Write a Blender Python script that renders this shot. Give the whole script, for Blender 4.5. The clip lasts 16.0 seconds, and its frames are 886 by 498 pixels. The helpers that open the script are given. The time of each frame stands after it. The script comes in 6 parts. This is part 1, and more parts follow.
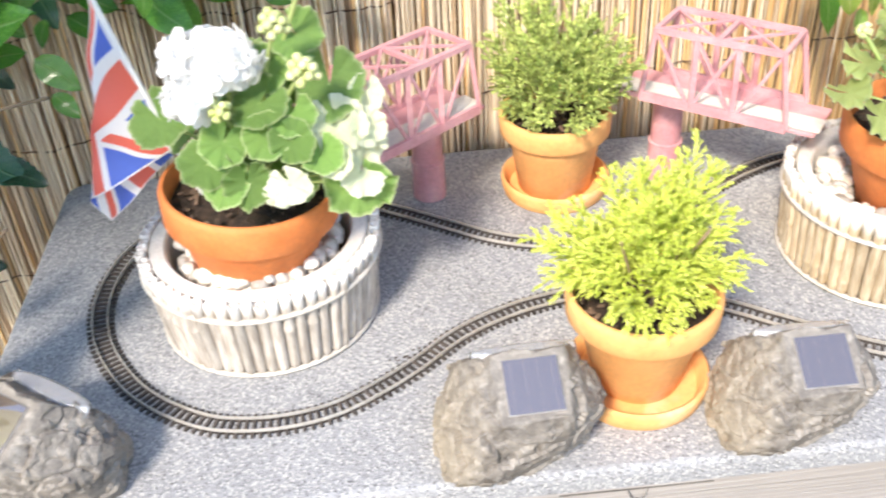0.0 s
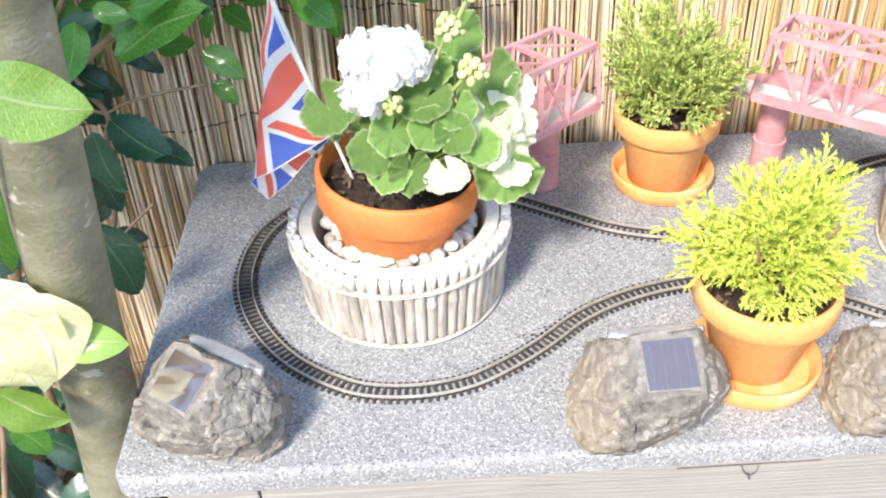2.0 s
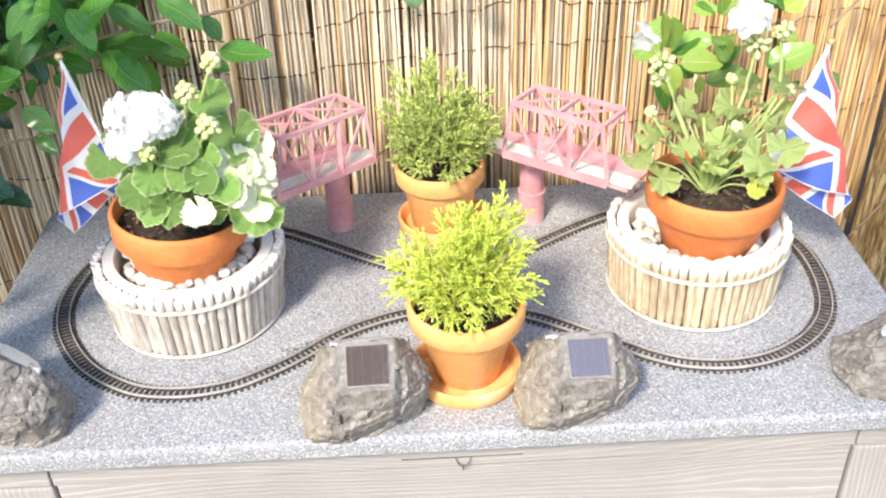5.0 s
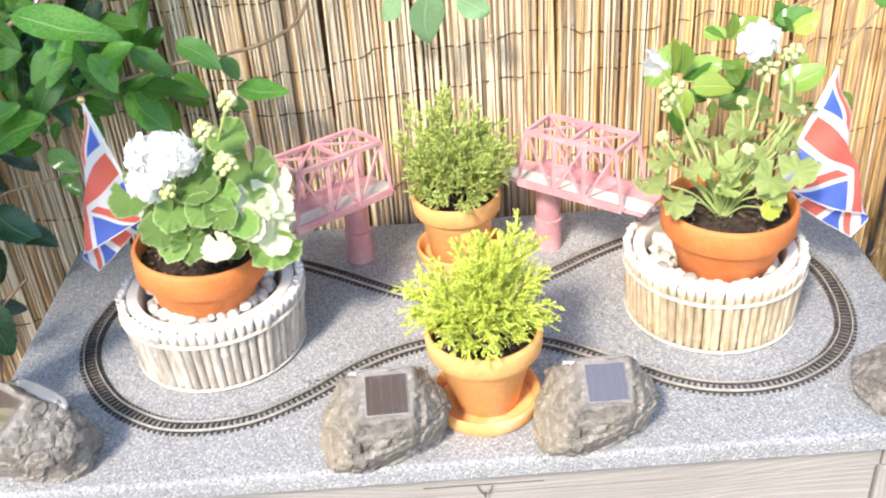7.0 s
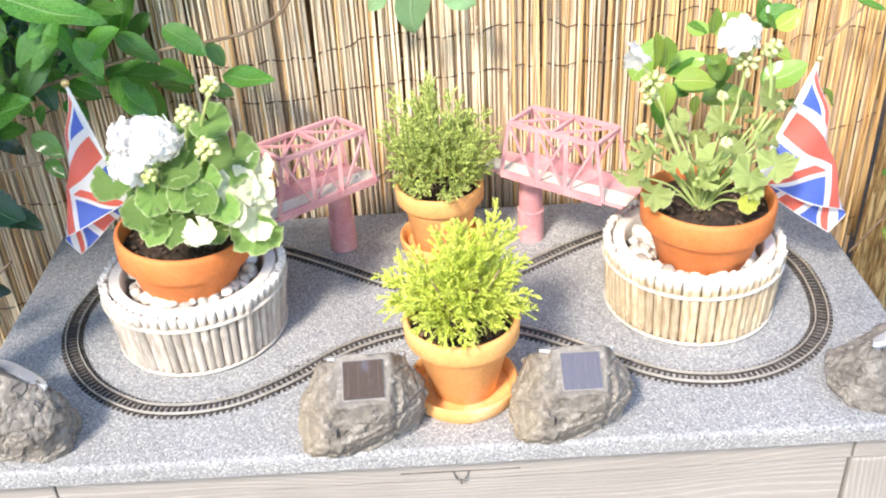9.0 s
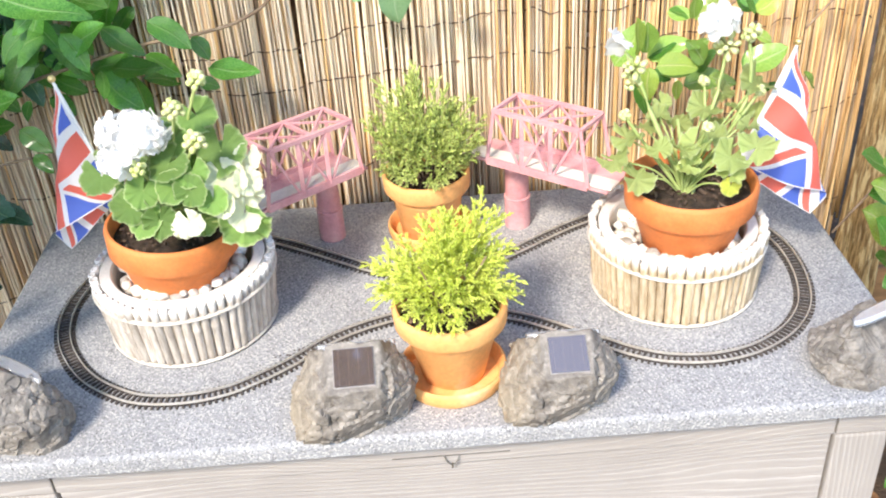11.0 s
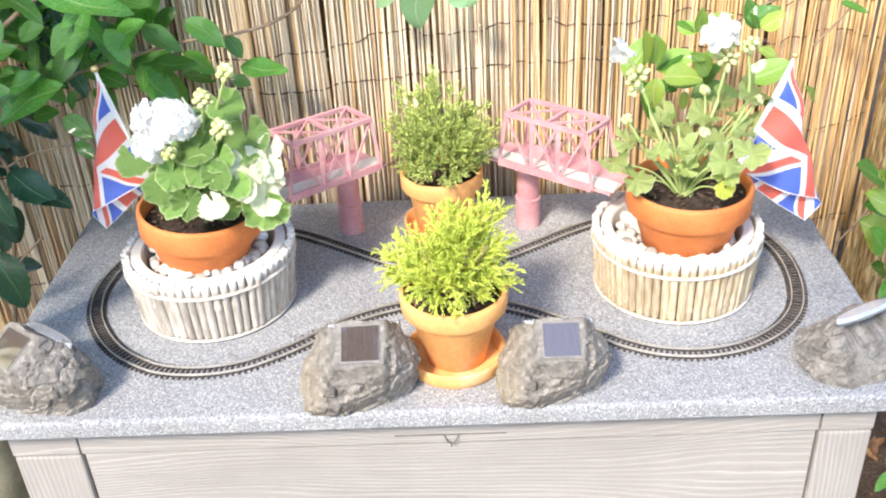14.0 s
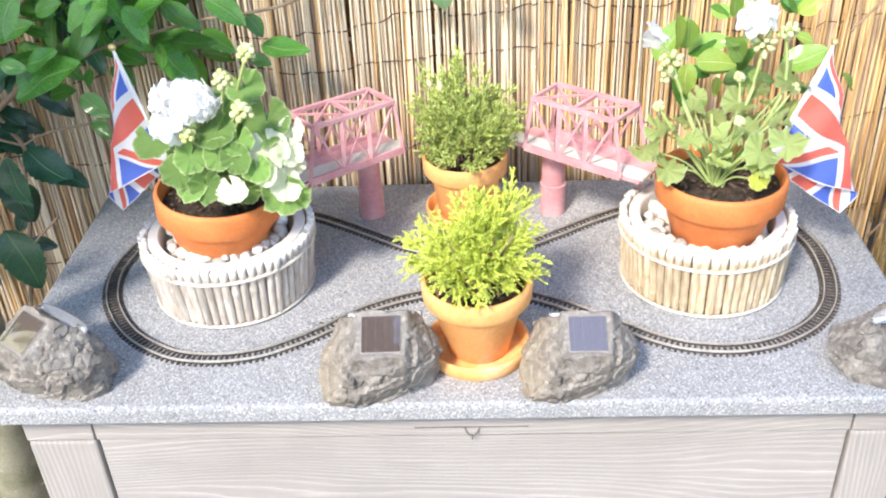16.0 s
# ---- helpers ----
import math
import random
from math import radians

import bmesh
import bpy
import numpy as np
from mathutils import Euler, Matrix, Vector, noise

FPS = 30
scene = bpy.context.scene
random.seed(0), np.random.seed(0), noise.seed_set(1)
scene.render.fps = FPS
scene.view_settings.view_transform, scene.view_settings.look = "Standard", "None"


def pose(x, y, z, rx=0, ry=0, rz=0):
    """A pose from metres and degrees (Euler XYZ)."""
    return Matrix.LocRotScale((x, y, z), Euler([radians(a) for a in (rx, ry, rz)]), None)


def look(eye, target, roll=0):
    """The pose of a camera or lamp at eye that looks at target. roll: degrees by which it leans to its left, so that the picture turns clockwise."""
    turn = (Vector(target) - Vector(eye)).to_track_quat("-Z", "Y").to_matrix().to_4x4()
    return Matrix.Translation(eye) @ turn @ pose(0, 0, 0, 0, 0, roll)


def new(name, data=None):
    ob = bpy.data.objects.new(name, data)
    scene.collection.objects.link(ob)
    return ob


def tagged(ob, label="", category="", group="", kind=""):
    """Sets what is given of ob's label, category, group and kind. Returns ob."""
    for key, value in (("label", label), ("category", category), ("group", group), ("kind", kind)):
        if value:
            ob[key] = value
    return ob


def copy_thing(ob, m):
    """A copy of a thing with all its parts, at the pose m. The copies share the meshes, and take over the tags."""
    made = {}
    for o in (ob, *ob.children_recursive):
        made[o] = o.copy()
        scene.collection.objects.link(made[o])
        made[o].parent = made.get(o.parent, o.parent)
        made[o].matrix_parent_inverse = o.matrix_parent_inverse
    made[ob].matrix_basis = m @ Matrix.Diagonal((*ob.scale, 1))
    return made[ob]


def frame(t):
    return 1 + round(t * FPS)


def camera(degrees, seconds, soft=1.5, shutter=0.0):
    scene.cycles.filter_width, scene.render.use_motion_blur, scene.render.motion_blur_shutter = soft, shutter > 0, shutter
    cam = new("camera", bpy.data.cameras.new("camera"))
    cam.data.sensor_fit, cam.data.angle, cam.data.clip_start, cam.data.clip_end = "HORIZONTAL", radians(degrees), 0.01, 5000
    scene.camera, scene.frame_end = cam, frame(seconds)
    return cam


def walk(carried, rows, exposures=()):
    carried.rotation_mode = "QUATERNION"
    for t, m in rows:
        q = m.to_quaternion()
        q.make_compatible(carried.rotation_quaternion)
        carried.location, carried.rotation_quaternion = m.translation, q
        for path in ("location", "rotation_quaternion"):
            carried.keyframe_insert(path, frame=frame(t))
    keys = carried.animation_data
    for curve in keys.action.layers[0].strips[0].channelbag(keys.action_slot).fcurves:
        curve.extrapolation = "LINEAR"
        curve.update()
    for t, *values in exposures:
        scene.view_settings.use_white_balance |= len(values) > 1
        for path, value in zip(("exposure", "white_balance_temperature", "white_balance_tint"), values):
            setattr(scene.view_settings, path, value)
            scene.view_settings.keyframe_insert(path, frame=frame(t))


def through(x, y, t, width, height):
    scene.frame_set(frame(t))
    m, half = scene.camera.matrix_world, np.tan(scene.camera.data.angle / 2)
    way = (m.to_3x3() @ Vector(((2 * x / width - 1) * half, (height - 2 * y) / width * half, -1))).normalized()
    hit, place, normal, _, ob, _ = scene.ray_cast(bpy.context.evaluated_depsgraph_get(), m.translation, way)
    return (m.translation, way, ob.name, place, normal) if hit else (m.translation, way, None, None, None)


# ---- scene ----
cam = camera(48.8, 16.0, soft=2.0, shutter=0.8)
PATH = [
    (0, (-0.197, -0.589, 1.26), (-0.117, 1.013, 0.065), -3.5),
    (0.5, (-0.247, -0.598, 1.27), (-0.18, 1.007, 0.079), -2.4),
    (1, (-0.299, -0.614, 1.291), (-0.237, 0.988, 0.095), -1.3),
    (1.5, (-0.312, -0.625, 1.299), (-0.277, 0.966, 0.088), -1.6),
    (2, (-0.31, -0.643, 1.314), (-0.291, 0.941, 0.093), -2.9),
    (2.5, (-0.26, -0.669, 1.334), (-0.246, 0.912, 0.109), -4.5),
    (3, (-0.184, -0.708, 1.342), (-0.065, 0.872, 0.122), -4.5),
    (3.5, (-0.075, -0.749, 1.332), (0.046, 0.84, 0.122), -2.9),
    (4, (-0.022, -0.796, 1.36), (0.051, 0.816, 0.179), -3.4),
    (4.2, (-0.03, -0.819, 1.387), (0.039, 0.806, 0.224), -2.7),
    (6.3, (-0.031, -0.863, 1.399), (-0.035, 0.817, 0.314), -2.9),
    (6.5, (-0.026, -0.861, 1.399), (-0.037, 0.822, 0.319), -3.5),
    (7, (-0.016, -0.866, 1.402), (-0.028, 0.83, 0.342), -4.3),
    (7.5, (-0.003, -0.868, 1.399), (-0.005, 0.835, 0.351), -4.9),
    (8, (-0.005, -0.867, 1.397), (0.003, 0.836, 0.348), -3.0),
    (8.5, (0.002, -0.869, 1.396), (0.0, 0.826, 0.335), -3.4),
    (9, (0.001, -0.88, 1.399), (0.001, 0.811, 0.33), -3.2),
    (11.3, (0.008, -0.898, 1.411), (0.025, 0.777, 0.318), -4.0),
    (11.5, (0.019, -0.903, 1.421), (0.027, 0.772, 0.328), -4.1),
    (12, (0.026, -0.905, 1.425), (0.04, 0.777, 0.342), -4.4),
    (12.5, (0.032, -0.905, 1.429), (0.03, 0.778, 0.348), -3.3),
    (13, (0.022, -0.917, 1.43), (0.009, 0.774, 0.363), -3.2),
    (13.5, (0.028, -0.947, 1.404), (-0.014, 0.75, 0.348), -3.9),
    (14, (0.045, -0.983, 1.412), (-0.013, 0.718, 0.362), -3.2),
    (14.5, (0.056, -0.968, 1.409), (-0.014, 0.73, 0.355), -3.1),
    (15, (0.056, -0.956, 1.408), (-0.033, 0.738, 0.348), -2.8),
    (15.5, (0.045, -0.946, 1.41), (-0.049, 0.739, 0.337), -2.7),
    (16, (0.033, -0.946, 1.407), (-0.057, 0.729, 0.319), -2.9),
]
walk(cam, [(t, look(eye, target, roll)) for t, eye, target, roll in PATH], [(0, 1.36, 6590, 13), (1.5, 1.36, 6440, 13), (2.5, 1.36, 6450, 13), (4, 1.36, 6580, 13), (13, 1.36, 6560, 13), (15, 1.36, 6340, 13), (16, 1.36, 6320, 13)])

# ---- light ----
world = bpy.data.worlds.new("daylight")
scene.world = world
world.use_nodes = True
sky = world.node_tree.nodes.new("ShaderNodeTexSky")
sky.sky_type, sky.sun_disc = "NISHITA", False
SUN_HIGH, SUN_TURN = 47.0, 208.0
sky.sun_elevation, sky.sun_rotation = radians(SUN_HIGH), radians(SUN_TURN)
sky.air_density, sky.dust_density = 1.25, 0.5
world.node_tree.links.new(sky.outputs["Color"], world.node_tree.nodes["Background"].inputs["Color"])
world.node_tree.nodes["Background"].inputs["Strength"].default_value = 0.15
lamp = bpy.data.lights.new("sun", "SUN")
lamp.energy, lamp.angle, lamp.color = 2.75, radians(10), (1.0, 0.92, 0.79)
sun = new("sun", lamp)
az, el = radians(SUN_TURN), radians(SUN_HIGH)
sun_from = Vector((math.sin(az) * math.cos(el), math.cos(az) * math.cos(el), math.sin(el)))
sun.matrix_world = look(tuple(sun_from * 10), (0, 0, 0.6))

TOP = 0.57  # height of the storage box lid


# ---- materials ----
def nodes_of(name):
    m = bpy.data.materials.new(name)
    m.use_nodes = True
    return m, m.node_tree.nodes, m.node_tree.links, m.node_tree.nodes["Principled BSDF"]


def math_node(n, l, op, a, b=None, c=None):
    k = n.new("ShaderNodeMath")
    k.operation = op
    for i, v in enumerate((a, b, c)):
        if v is None:
            continue
        if isinstance(v, (int, float)):
            k.inputs[i].default_value = v
        else:
            l.new(v, k.inputs[i])
    return k.outputs[0]


def mix_node(n, l, fac, a, b, blend="MIX"):
    k = n.new("ShaderNodeMix")
    k.data_type, k.blend_type = "RGBA", blend
    for i, v in ((0, fac), (6, a), (7, b)):
        if isinstance(v, (int, float)):
            k.inputs[i].default_value = v
        elif isinstance(v, tuple):
            k.inputs[i].default_value = (*v, 1)
        else:
            l.new(v, k.inputs[i])
    return k.outputs[2]


def noise_node(n, l, vec, scale, detail=5, rough=0.6):
    k = n.new("ShaderNodeTexNoise")
    k.inputs["Scale"].default_value, k.inputs["Detail"].default_value, k.inputs["Roughness"].default_value = scale, detail, rough
    if vec is not None:
        l.new(vec, k.inputs["Vector"])
    return k.outputs["Fac"]


def ramp_node(n, l, fac, lo, hi):
    k = n.new("ShaderNodeMapRange")
    k.inputs[1].default_value, k.inputs[2].default_value = lo, hi
    l.new(fac, k.inputs[0])
    return k.outputs[0]


def stretched(n, l, vec, scale):
    k = n.new("ShaderNodeMapping")
    k.inputs["Scale"].default_value = scale
    l.new(vec, k.inputs["Vector"])
    return k.outputs[0]


def random_of(n, island=False):
    return n.new("ShaderNodeNewGeometry").outputs["Random Per Island"] if island else n.new("ShaderNodeObjectInfo").outputs["Random"]


def valued(n, l, colour, value, saturation=None):
    k = n.new("ShaderNodeHueSaturation")
    l.new(colour, k.inputs["Color"])
    l.new(value, k.inputs["Value"])
    if saturation is not None:
        l.new(saturation, k.inputs["Saturation"])
    return k.outputs[0]


def surface(name, a, b, scale=25.0, fine=250.0, rough=0.65, bump=0.3, depth=0.002, stretch=(1, 1, 1), vary=0.0, island=False,
            spots=None, metal=0.0, spec=0.5, through=0.0, lo=0.35, hi=0.65, ends=None):
    """A surface of two colours mixed by a broad noise, with a finer grain in colour, gloss and relief."""
    m, n, l, p = nodes_of(name)
    vec = stretched(n, l, n.new("ShaderNodeTexCoord").outputs["Object"], stretch)
    if vary:
        shift = n.new("ShaderNodeVectorMath")
        shift.operation = "MULTIPLY_ADD"
        l.new(random_of(n, island), shift.inputs[0])
        shift.inputs[1].default_value = (7.3, 3.1, 5.7)
        l.new(vec, shift.inputs[2])
        vec = shift.outputs[0]
    broad, grain = noise_node(n, l, vec, scale), noise_node(n, l, vec, fine, 3)
    col = mix_node(n, l, ramp_node(n, l, broad, lo, hi), a, b)
    if spots:
        tint, size, edge = spots
        col = mix_node(n, l, ramp_node(n, l, noise_node(n, l, vec, size, 4), edge, edge + 0.06), col, tint)
    # ends: mixes in a tint between two heights, edge broken by noise
    if ends:
        tint, start, full = ends
        up = n.new("ShaderNodeSeparateXYZ")
        l.new(n.new("ShaderNodeTexCoord").outputs["Object"], up.inputs[0])
        jittered_z = math_node(n, l, "MULTIPLY_ADD", broad, 0.012, math_node(n, l, "ADD", up.outputs[2], -0.006))
        col = mix_node(n, l, ramp_node(n, l, jittered_z, start, full), col, tint)
    value = math_node(n, l, "MULTIPLY_ADD", grain, 0.5, 0.75)
    if vary:
        value = math_node(n, l, "MULTIPLY", value, math_node(n, l, "MULTIPLY_ADD", random_of(n, island), 2 * vary, 1 - vary))
    l.new(valued(n, l, col, value), p.inputs["Base Color"])
    l.new(math_node(n, l, "MULTIPLY_ADD", grain, 0.3, rough - 0.15), p.inputs["Roughness"])
    p.inputs["Metallic"].default_value, p.inputs["Specular IOR Level"].default_value = metal, spec
    k = n.new("ShaderNodeBump")
    k.inputs["Strength"].default_value, k.inputs["Distance"].default_value = bump, depth
    l.new(math_node(n, l, "ADD", broad, grain), k.inputs["Height"])
    l.new(k.outputs[0], p.inputs["Normal"])
    if through:
        t = n.new("ShaderNodeBsdfTranslucent")
        l.new(p.inputs["Base Color"].links[0].from_socket, t.inputs["Color"])
        mixed = n.new("ShaderNodeMixShader")
        mixed.inputs[0].default_value = through
        l.new(p.outputs[0], mixed.inputs[1])
        l.new(t.outputs[0], mixed.inputs[2])
        l.new(mixed.outputs[0], n["Material Output"].inputs["Surface"])
    return m


def leaf_surface(name, a, b, rib, rough=0.35, vary=0.3, through=0.25, edge=None, edge_from=0.75, rays=0):
    """Leaf: two greens by a broad noise, a paler midrib along the leaf (or rays from its middle), and maybe a pale margin."""
    m, n, l, p = nodes_of(name)
    uv = n.new("ShaderNodeSeparateXYZ")
    l.new(n.new("ShaderNodeTexCoord").outputs["UV"], uv.inputs[0])
    across = math_node(n, l, "ABSOLUTE", math_node(n, l, "MULTIPLY_ADD", uv.outputs[0], 2.0, -1.0))
    vec = n.new("ShaderNodeTexCoord").outputs["Object"]
    broad = noise_node(n, l, vec, 45.0, 4)
    col = mix_node(n, l, ramp_node(n, l, broad, 0.35, 0.68), a, b)
    if rays:
        spoke = math_node(n, l, "ABSOLUTE", math_node(n, l, "SINE", math_node(n, l, "MULTIPLY", uv.outputs[0], math.pi * rays)))
        vein = ramp_node(n, l, spoke, 0.22, 0.0)
        vein = math_node(n, l, "MULTIPLY", vein, 0.10)
    else:
        side = math_node(n, l, "FRACT", math_node(n, l, "MULTIPLY_ADD", across, -1.6, math_node(n, l, "MULTIPLY", uv.outputs[1], 9.0)))
        side = math_node(n, l, "MULTIPLY", ramp_node(n, l, math_node(n, l, "ABSOLUTE", math_node(n, l, "SUBTRACT", side, 0.5)), 0.08, 0.0), 0.25)
        vein = math_node(n, l, "MAXIMUM", ramp_node(n, l, across, 0.09, 0.02), side)
    col = mix_node(n, l, vein, col, rib)
    if edge:
        wob = math_node(n, l, "MULTIPLY_ADD", broad, 0.3, uv.outputs[1])
        col = mix_node(n, l, ramp_node(n, l, wob, edge_from + 0.15, edge_from + 0.3), col, edge)
    p.inputs["Coat Weight"].default_value, p.inputs["Coat Roughness"].default_value = (0.6, 0.18) if rough < 0.3 else (0.0, 0.2)
    grain = noise_node(n, l, vec, 420.0, 2)
    value = math_node(n, l, "MULTIPLY", math_node(n, l, "MULTIPLY_ADD", grain, 0.3, 0.85), math_node(n, l, "MULTIPLY_ADD", random_of(n), 2 * vary, 1 - vary))
    l.new(valued(n, l, col, value), p.inputs["Base Color"])
    l.new(math_node(n, l, "MULTIPLY_ADD", grain, 0.2, rough - 0.1), p.inputs["Roughness"])
    k = n.new("ShaderNodeBump")
    k.inputs["Strength"].default_value, k.inputs["Distance"].default_value = 0.7, 0.0016
    l.new(math_node(n, l, "ADD", vein, broad), k.inputs["Height"])
    l.new(k.outputs[0], p.inputs["Normal"])
    t = n.new("ShaderNodeBsdfTranslucent")
    l.new(p.inputs["Base Color"].links[0].from_socket, t.inputs["Color"])
    mixed = n.new("ShaderNodeMixShader")
    mixed.inputs[0].default_value = through
    l.new(p.outputs[0], mixed.inputs[1])
    l.new(t.outputs[0], mixed.inputs[2])
    l.new(mixed.outputs[0], n["Material Output"].inputs["Surface"])
    return m


def speckled(name):
    """Grey felt-like roofing granules: light and dark grains."""
    m, n, l, p = nodes_of(name)
    vec = n.new("ShaderNodeTexCoord").outputs["Object"]
    cell = n.new("ShaderNodeTexVoronoi")
    cell.inputs["Scale"].default_value = 540.0
    l.new(vec, cell.inputs["Vector"])
    sep = n.new("ShaderNodeSeparateColor")
    l.new(cell.outputs["Color"], sep.inputs[0])
    col = mix_node(n, l, sep.outputs[0], (0.255, 0.26, 0.27), (0.365, 0.367, 0.375))
    col = mix_node(n, l, ramp_node(n, l, sep.outputs[1], 0.88, 0.9), col, (0.155, 0.157, 0.163))
    col = mix_node(n, l, ramp_node(n, l, sep.outputs[2], 0.84, 0.86), col, (0.51, 0.503, 0.49))
    broad = noise_node(n, l, vec, 6.0, 5)
    stain = ramp_node(n, l, noise_node(n, l, vec, 14.0, 5), 0.62, 0.74)
    col = mix_node(n, l, math_node(n, l, "MULTIPLY", stain, 0.35), col, (0.17, 0.165, 0.15))
    l.new(valued(n, l, col, math_node(n, l, "MULTIPLY_ADD", broad, 0.5, 0.72)), p.inputs["Base Color"])
    p.inputs["Roughness"].default_value = 0.8
    k = n.new("ShaderNodeBump")
    k.inputs["Strength"].default_value, k.inputs["Distance"].default_value = 0.6, 0.0015
    l.new(cell.outputs["Distance"], k.inputs["Height"])
    l.new(k.outputs[0], p.inputs["Normal"])
    return m


def wood_grain(name, a, b, along="X"):
    """Moulded wood-look resin: fine pale grain lines, bent into long nested arches."""
    m, n, l, p = nodes_of(name)
    vec = n.new("ShaderNodeTexCoord").outputs["Object"]
    xyz = n.new("ShaderNodeSeparateXYZ")
    l.new(vec, xyz.inputs[0])
    x_long = along == "X"
    across = xyz.outputs[2] if x_long else xyz.outputs[0]
    arch = noise_node(n, l, stretched(n, l, vec, (1.6, 0.6, 7.0) if x_long else (9.0, 0.6, 1.6)), 1.0, 1, 0.4)
    ripple = noise_node(n, l, stretched(n, l, vec, (7, 2, 30) if x_long else (30, 2, 7)), 1.0, 3)
    level = math_node(n, l, "MULTIPLY_ADD", arch, 18.0 if x_long else 5.0, math_node(n, l, "MULTIPLY_ADD", ripple, 0.9, math_node(n, l, "MULTIPLY", across, 115.0 if x_long else 150.0)))
    saw = math_node(n, l, "FRACT", level)
    line = math_node(n, l, "MULTIPLY", ramp_node(n, l, saw, 0.50, 0.92), ramp_node(n, l, saw, 1.0, 0.95))
    fine = noise_node(n, l, stretched(n, l, vec, (6, 40, 260) if x_long else (260, 40, 6)), 1.0, 4)
    fade = ramp_node(n, l, noise_node(n, l, stretched(n, l, vec, (3, 1, 9) if x_long else (9, 1, 3)), 1.0, 3), 0.30, 0.62)
    col = mix_node(n, l, math_node(n, l, "MULTIPLY", line, fade), a, b)
    dirt = noise_node(n, l, vec, 7.0, 6)
    value = math_node(n, l, "MULTIPLY", math_node(n, l, "MULTIPLY_ADD", fine, 0.30, 0.85), math_node(n, l, "MULTIPLY_ADD", dirt, 0.35, 0.82))
    l.new(valued(n, l, col, value), p.inputs["Base Color"])
    p.inputs["Roughness"].default_value = 0.55
    k = n.new("ShaderNodeBump")
    k.inputs["Strength"].default_value, k.inputs["Distance"].default_value = 0.4, 0.0012
    l.new(math_node(n, l, "ADD", line, fine), k.inputs["Height"])
    l.new(k.outputs[0], p.inputs["Normal"])
    return m


def flag_print(name):
    """Printed cloth: blue field, white and red diagonals, white-edged red upright cross. UV: x along the fly, y along the hoist."""
    m, n, l, p = nodes_of(name)
    uv = n.new("ShaderNodeSeparateXYZ")
    l.new(n.new("ShaderNodeTexCoord").outputs["UV"], uv.inputs[0])
    x = math_node(n, l, "MULTIPLY_ADD", uv.outputs[0], 50.0, -25.0)
    y = math_node(n, l, "MULTIPLY_ADD", uv.outputs[1], 30.0, -15.0)
    ax, ay = math_node(n, l, "ABSOLUTE", x), math_node(n, l, "ABSOLUTE", y)
    cross = math_node(n, l, "MINIMUM", ax, ay)
    s, c = 30 / math.hypot(50, 30), 50 / math.hypot(50, 30)
    d1 = math_node(n, l, "SUBTRACT", math_node(n, l, "MULTIPLY", x, s), math_node(n, l, "MULTIPLY", y, c))
    d2 = math_node(n, l, "ADD", math_node(n, l, "MULTIPLY", x, s), math_node(n, l, "MULTIPLY", y, c))
    diag = math_node(n, l, "MINIMUM", math_node(n, l, "ABSOLUTE", d1), math_node(n, l, "ABSOLUTE", d2))
    turn = math_node(n, l, "SIGN", x)
    o1 = math_node(n, l, "ABSOLUTE", math_node(n, l, "ADD", d1, turn))
    o2 = math_node(n, l, "ABSOLUTE", math_node(n, l, "SUBTRACT", d2, turn))
    thin = math_node(n, l, "MINIMUM", o1, o2)
    blue, red, white = (0.085, 0.16, 0.62), (0.82, 0.165, 0.12), (0.86, 0.86, 0.88)
    col = mix_node(n, l, math_node(n, l, "LESS_THAN", diag, 3.0), blue, white)
    col = mix_node(n, l, math_node(n, l, "LESS_THAN", thin, 1.0), col, red)
    col = mix_node(n, l, math_node(n, l, "LESS_THAN", cross, 5.0), col, white)
    col = mix_node(n, l, math_node(n, l, "LESS_THAN", cross, 3.0), col, red)
    hem = math_node(n, l, "GREATER_THAN", math_node(n, l, "MAXIMUM", math_node(n, l, "SUBTRACT", ax, 10.0), ay), 14.5)
    col = mix_node(n, l, hem, col, white)
    col = mix_node(n, l, math_node(n, l, "LESS_THAN", x, -22.6), col, white)
    weave = noise_node(n, l, n.new("ShaderNodeTexCoord").outputs["Object"], 900.0, 2)
    l.new(valued(n, l, col, math_node(n, l, "MULTIPLY_ADD", weave, 0.3, 0.85)), p.inputs["Base Color"])
    p.inputs["Roughness"].default_value = 0.5
    p.inputs["Sheen Weight"].default_value = 0.2
    t = n.new("ShaderNodeBsdfTranslucent")
    l.new(col, t.inputs["Color"])
    mixed = n.new("ShaderNodeMixShader")
    mixed.inputs[0].default_value = 0.3
    l.new(p.outputs[0], mixed.inputs[1])
    l.new(t.outputs[0], mixed.inputs[2])
    l.new(mixed.outputs[0], n["Material Output"].inputs["Surface"])
    return m


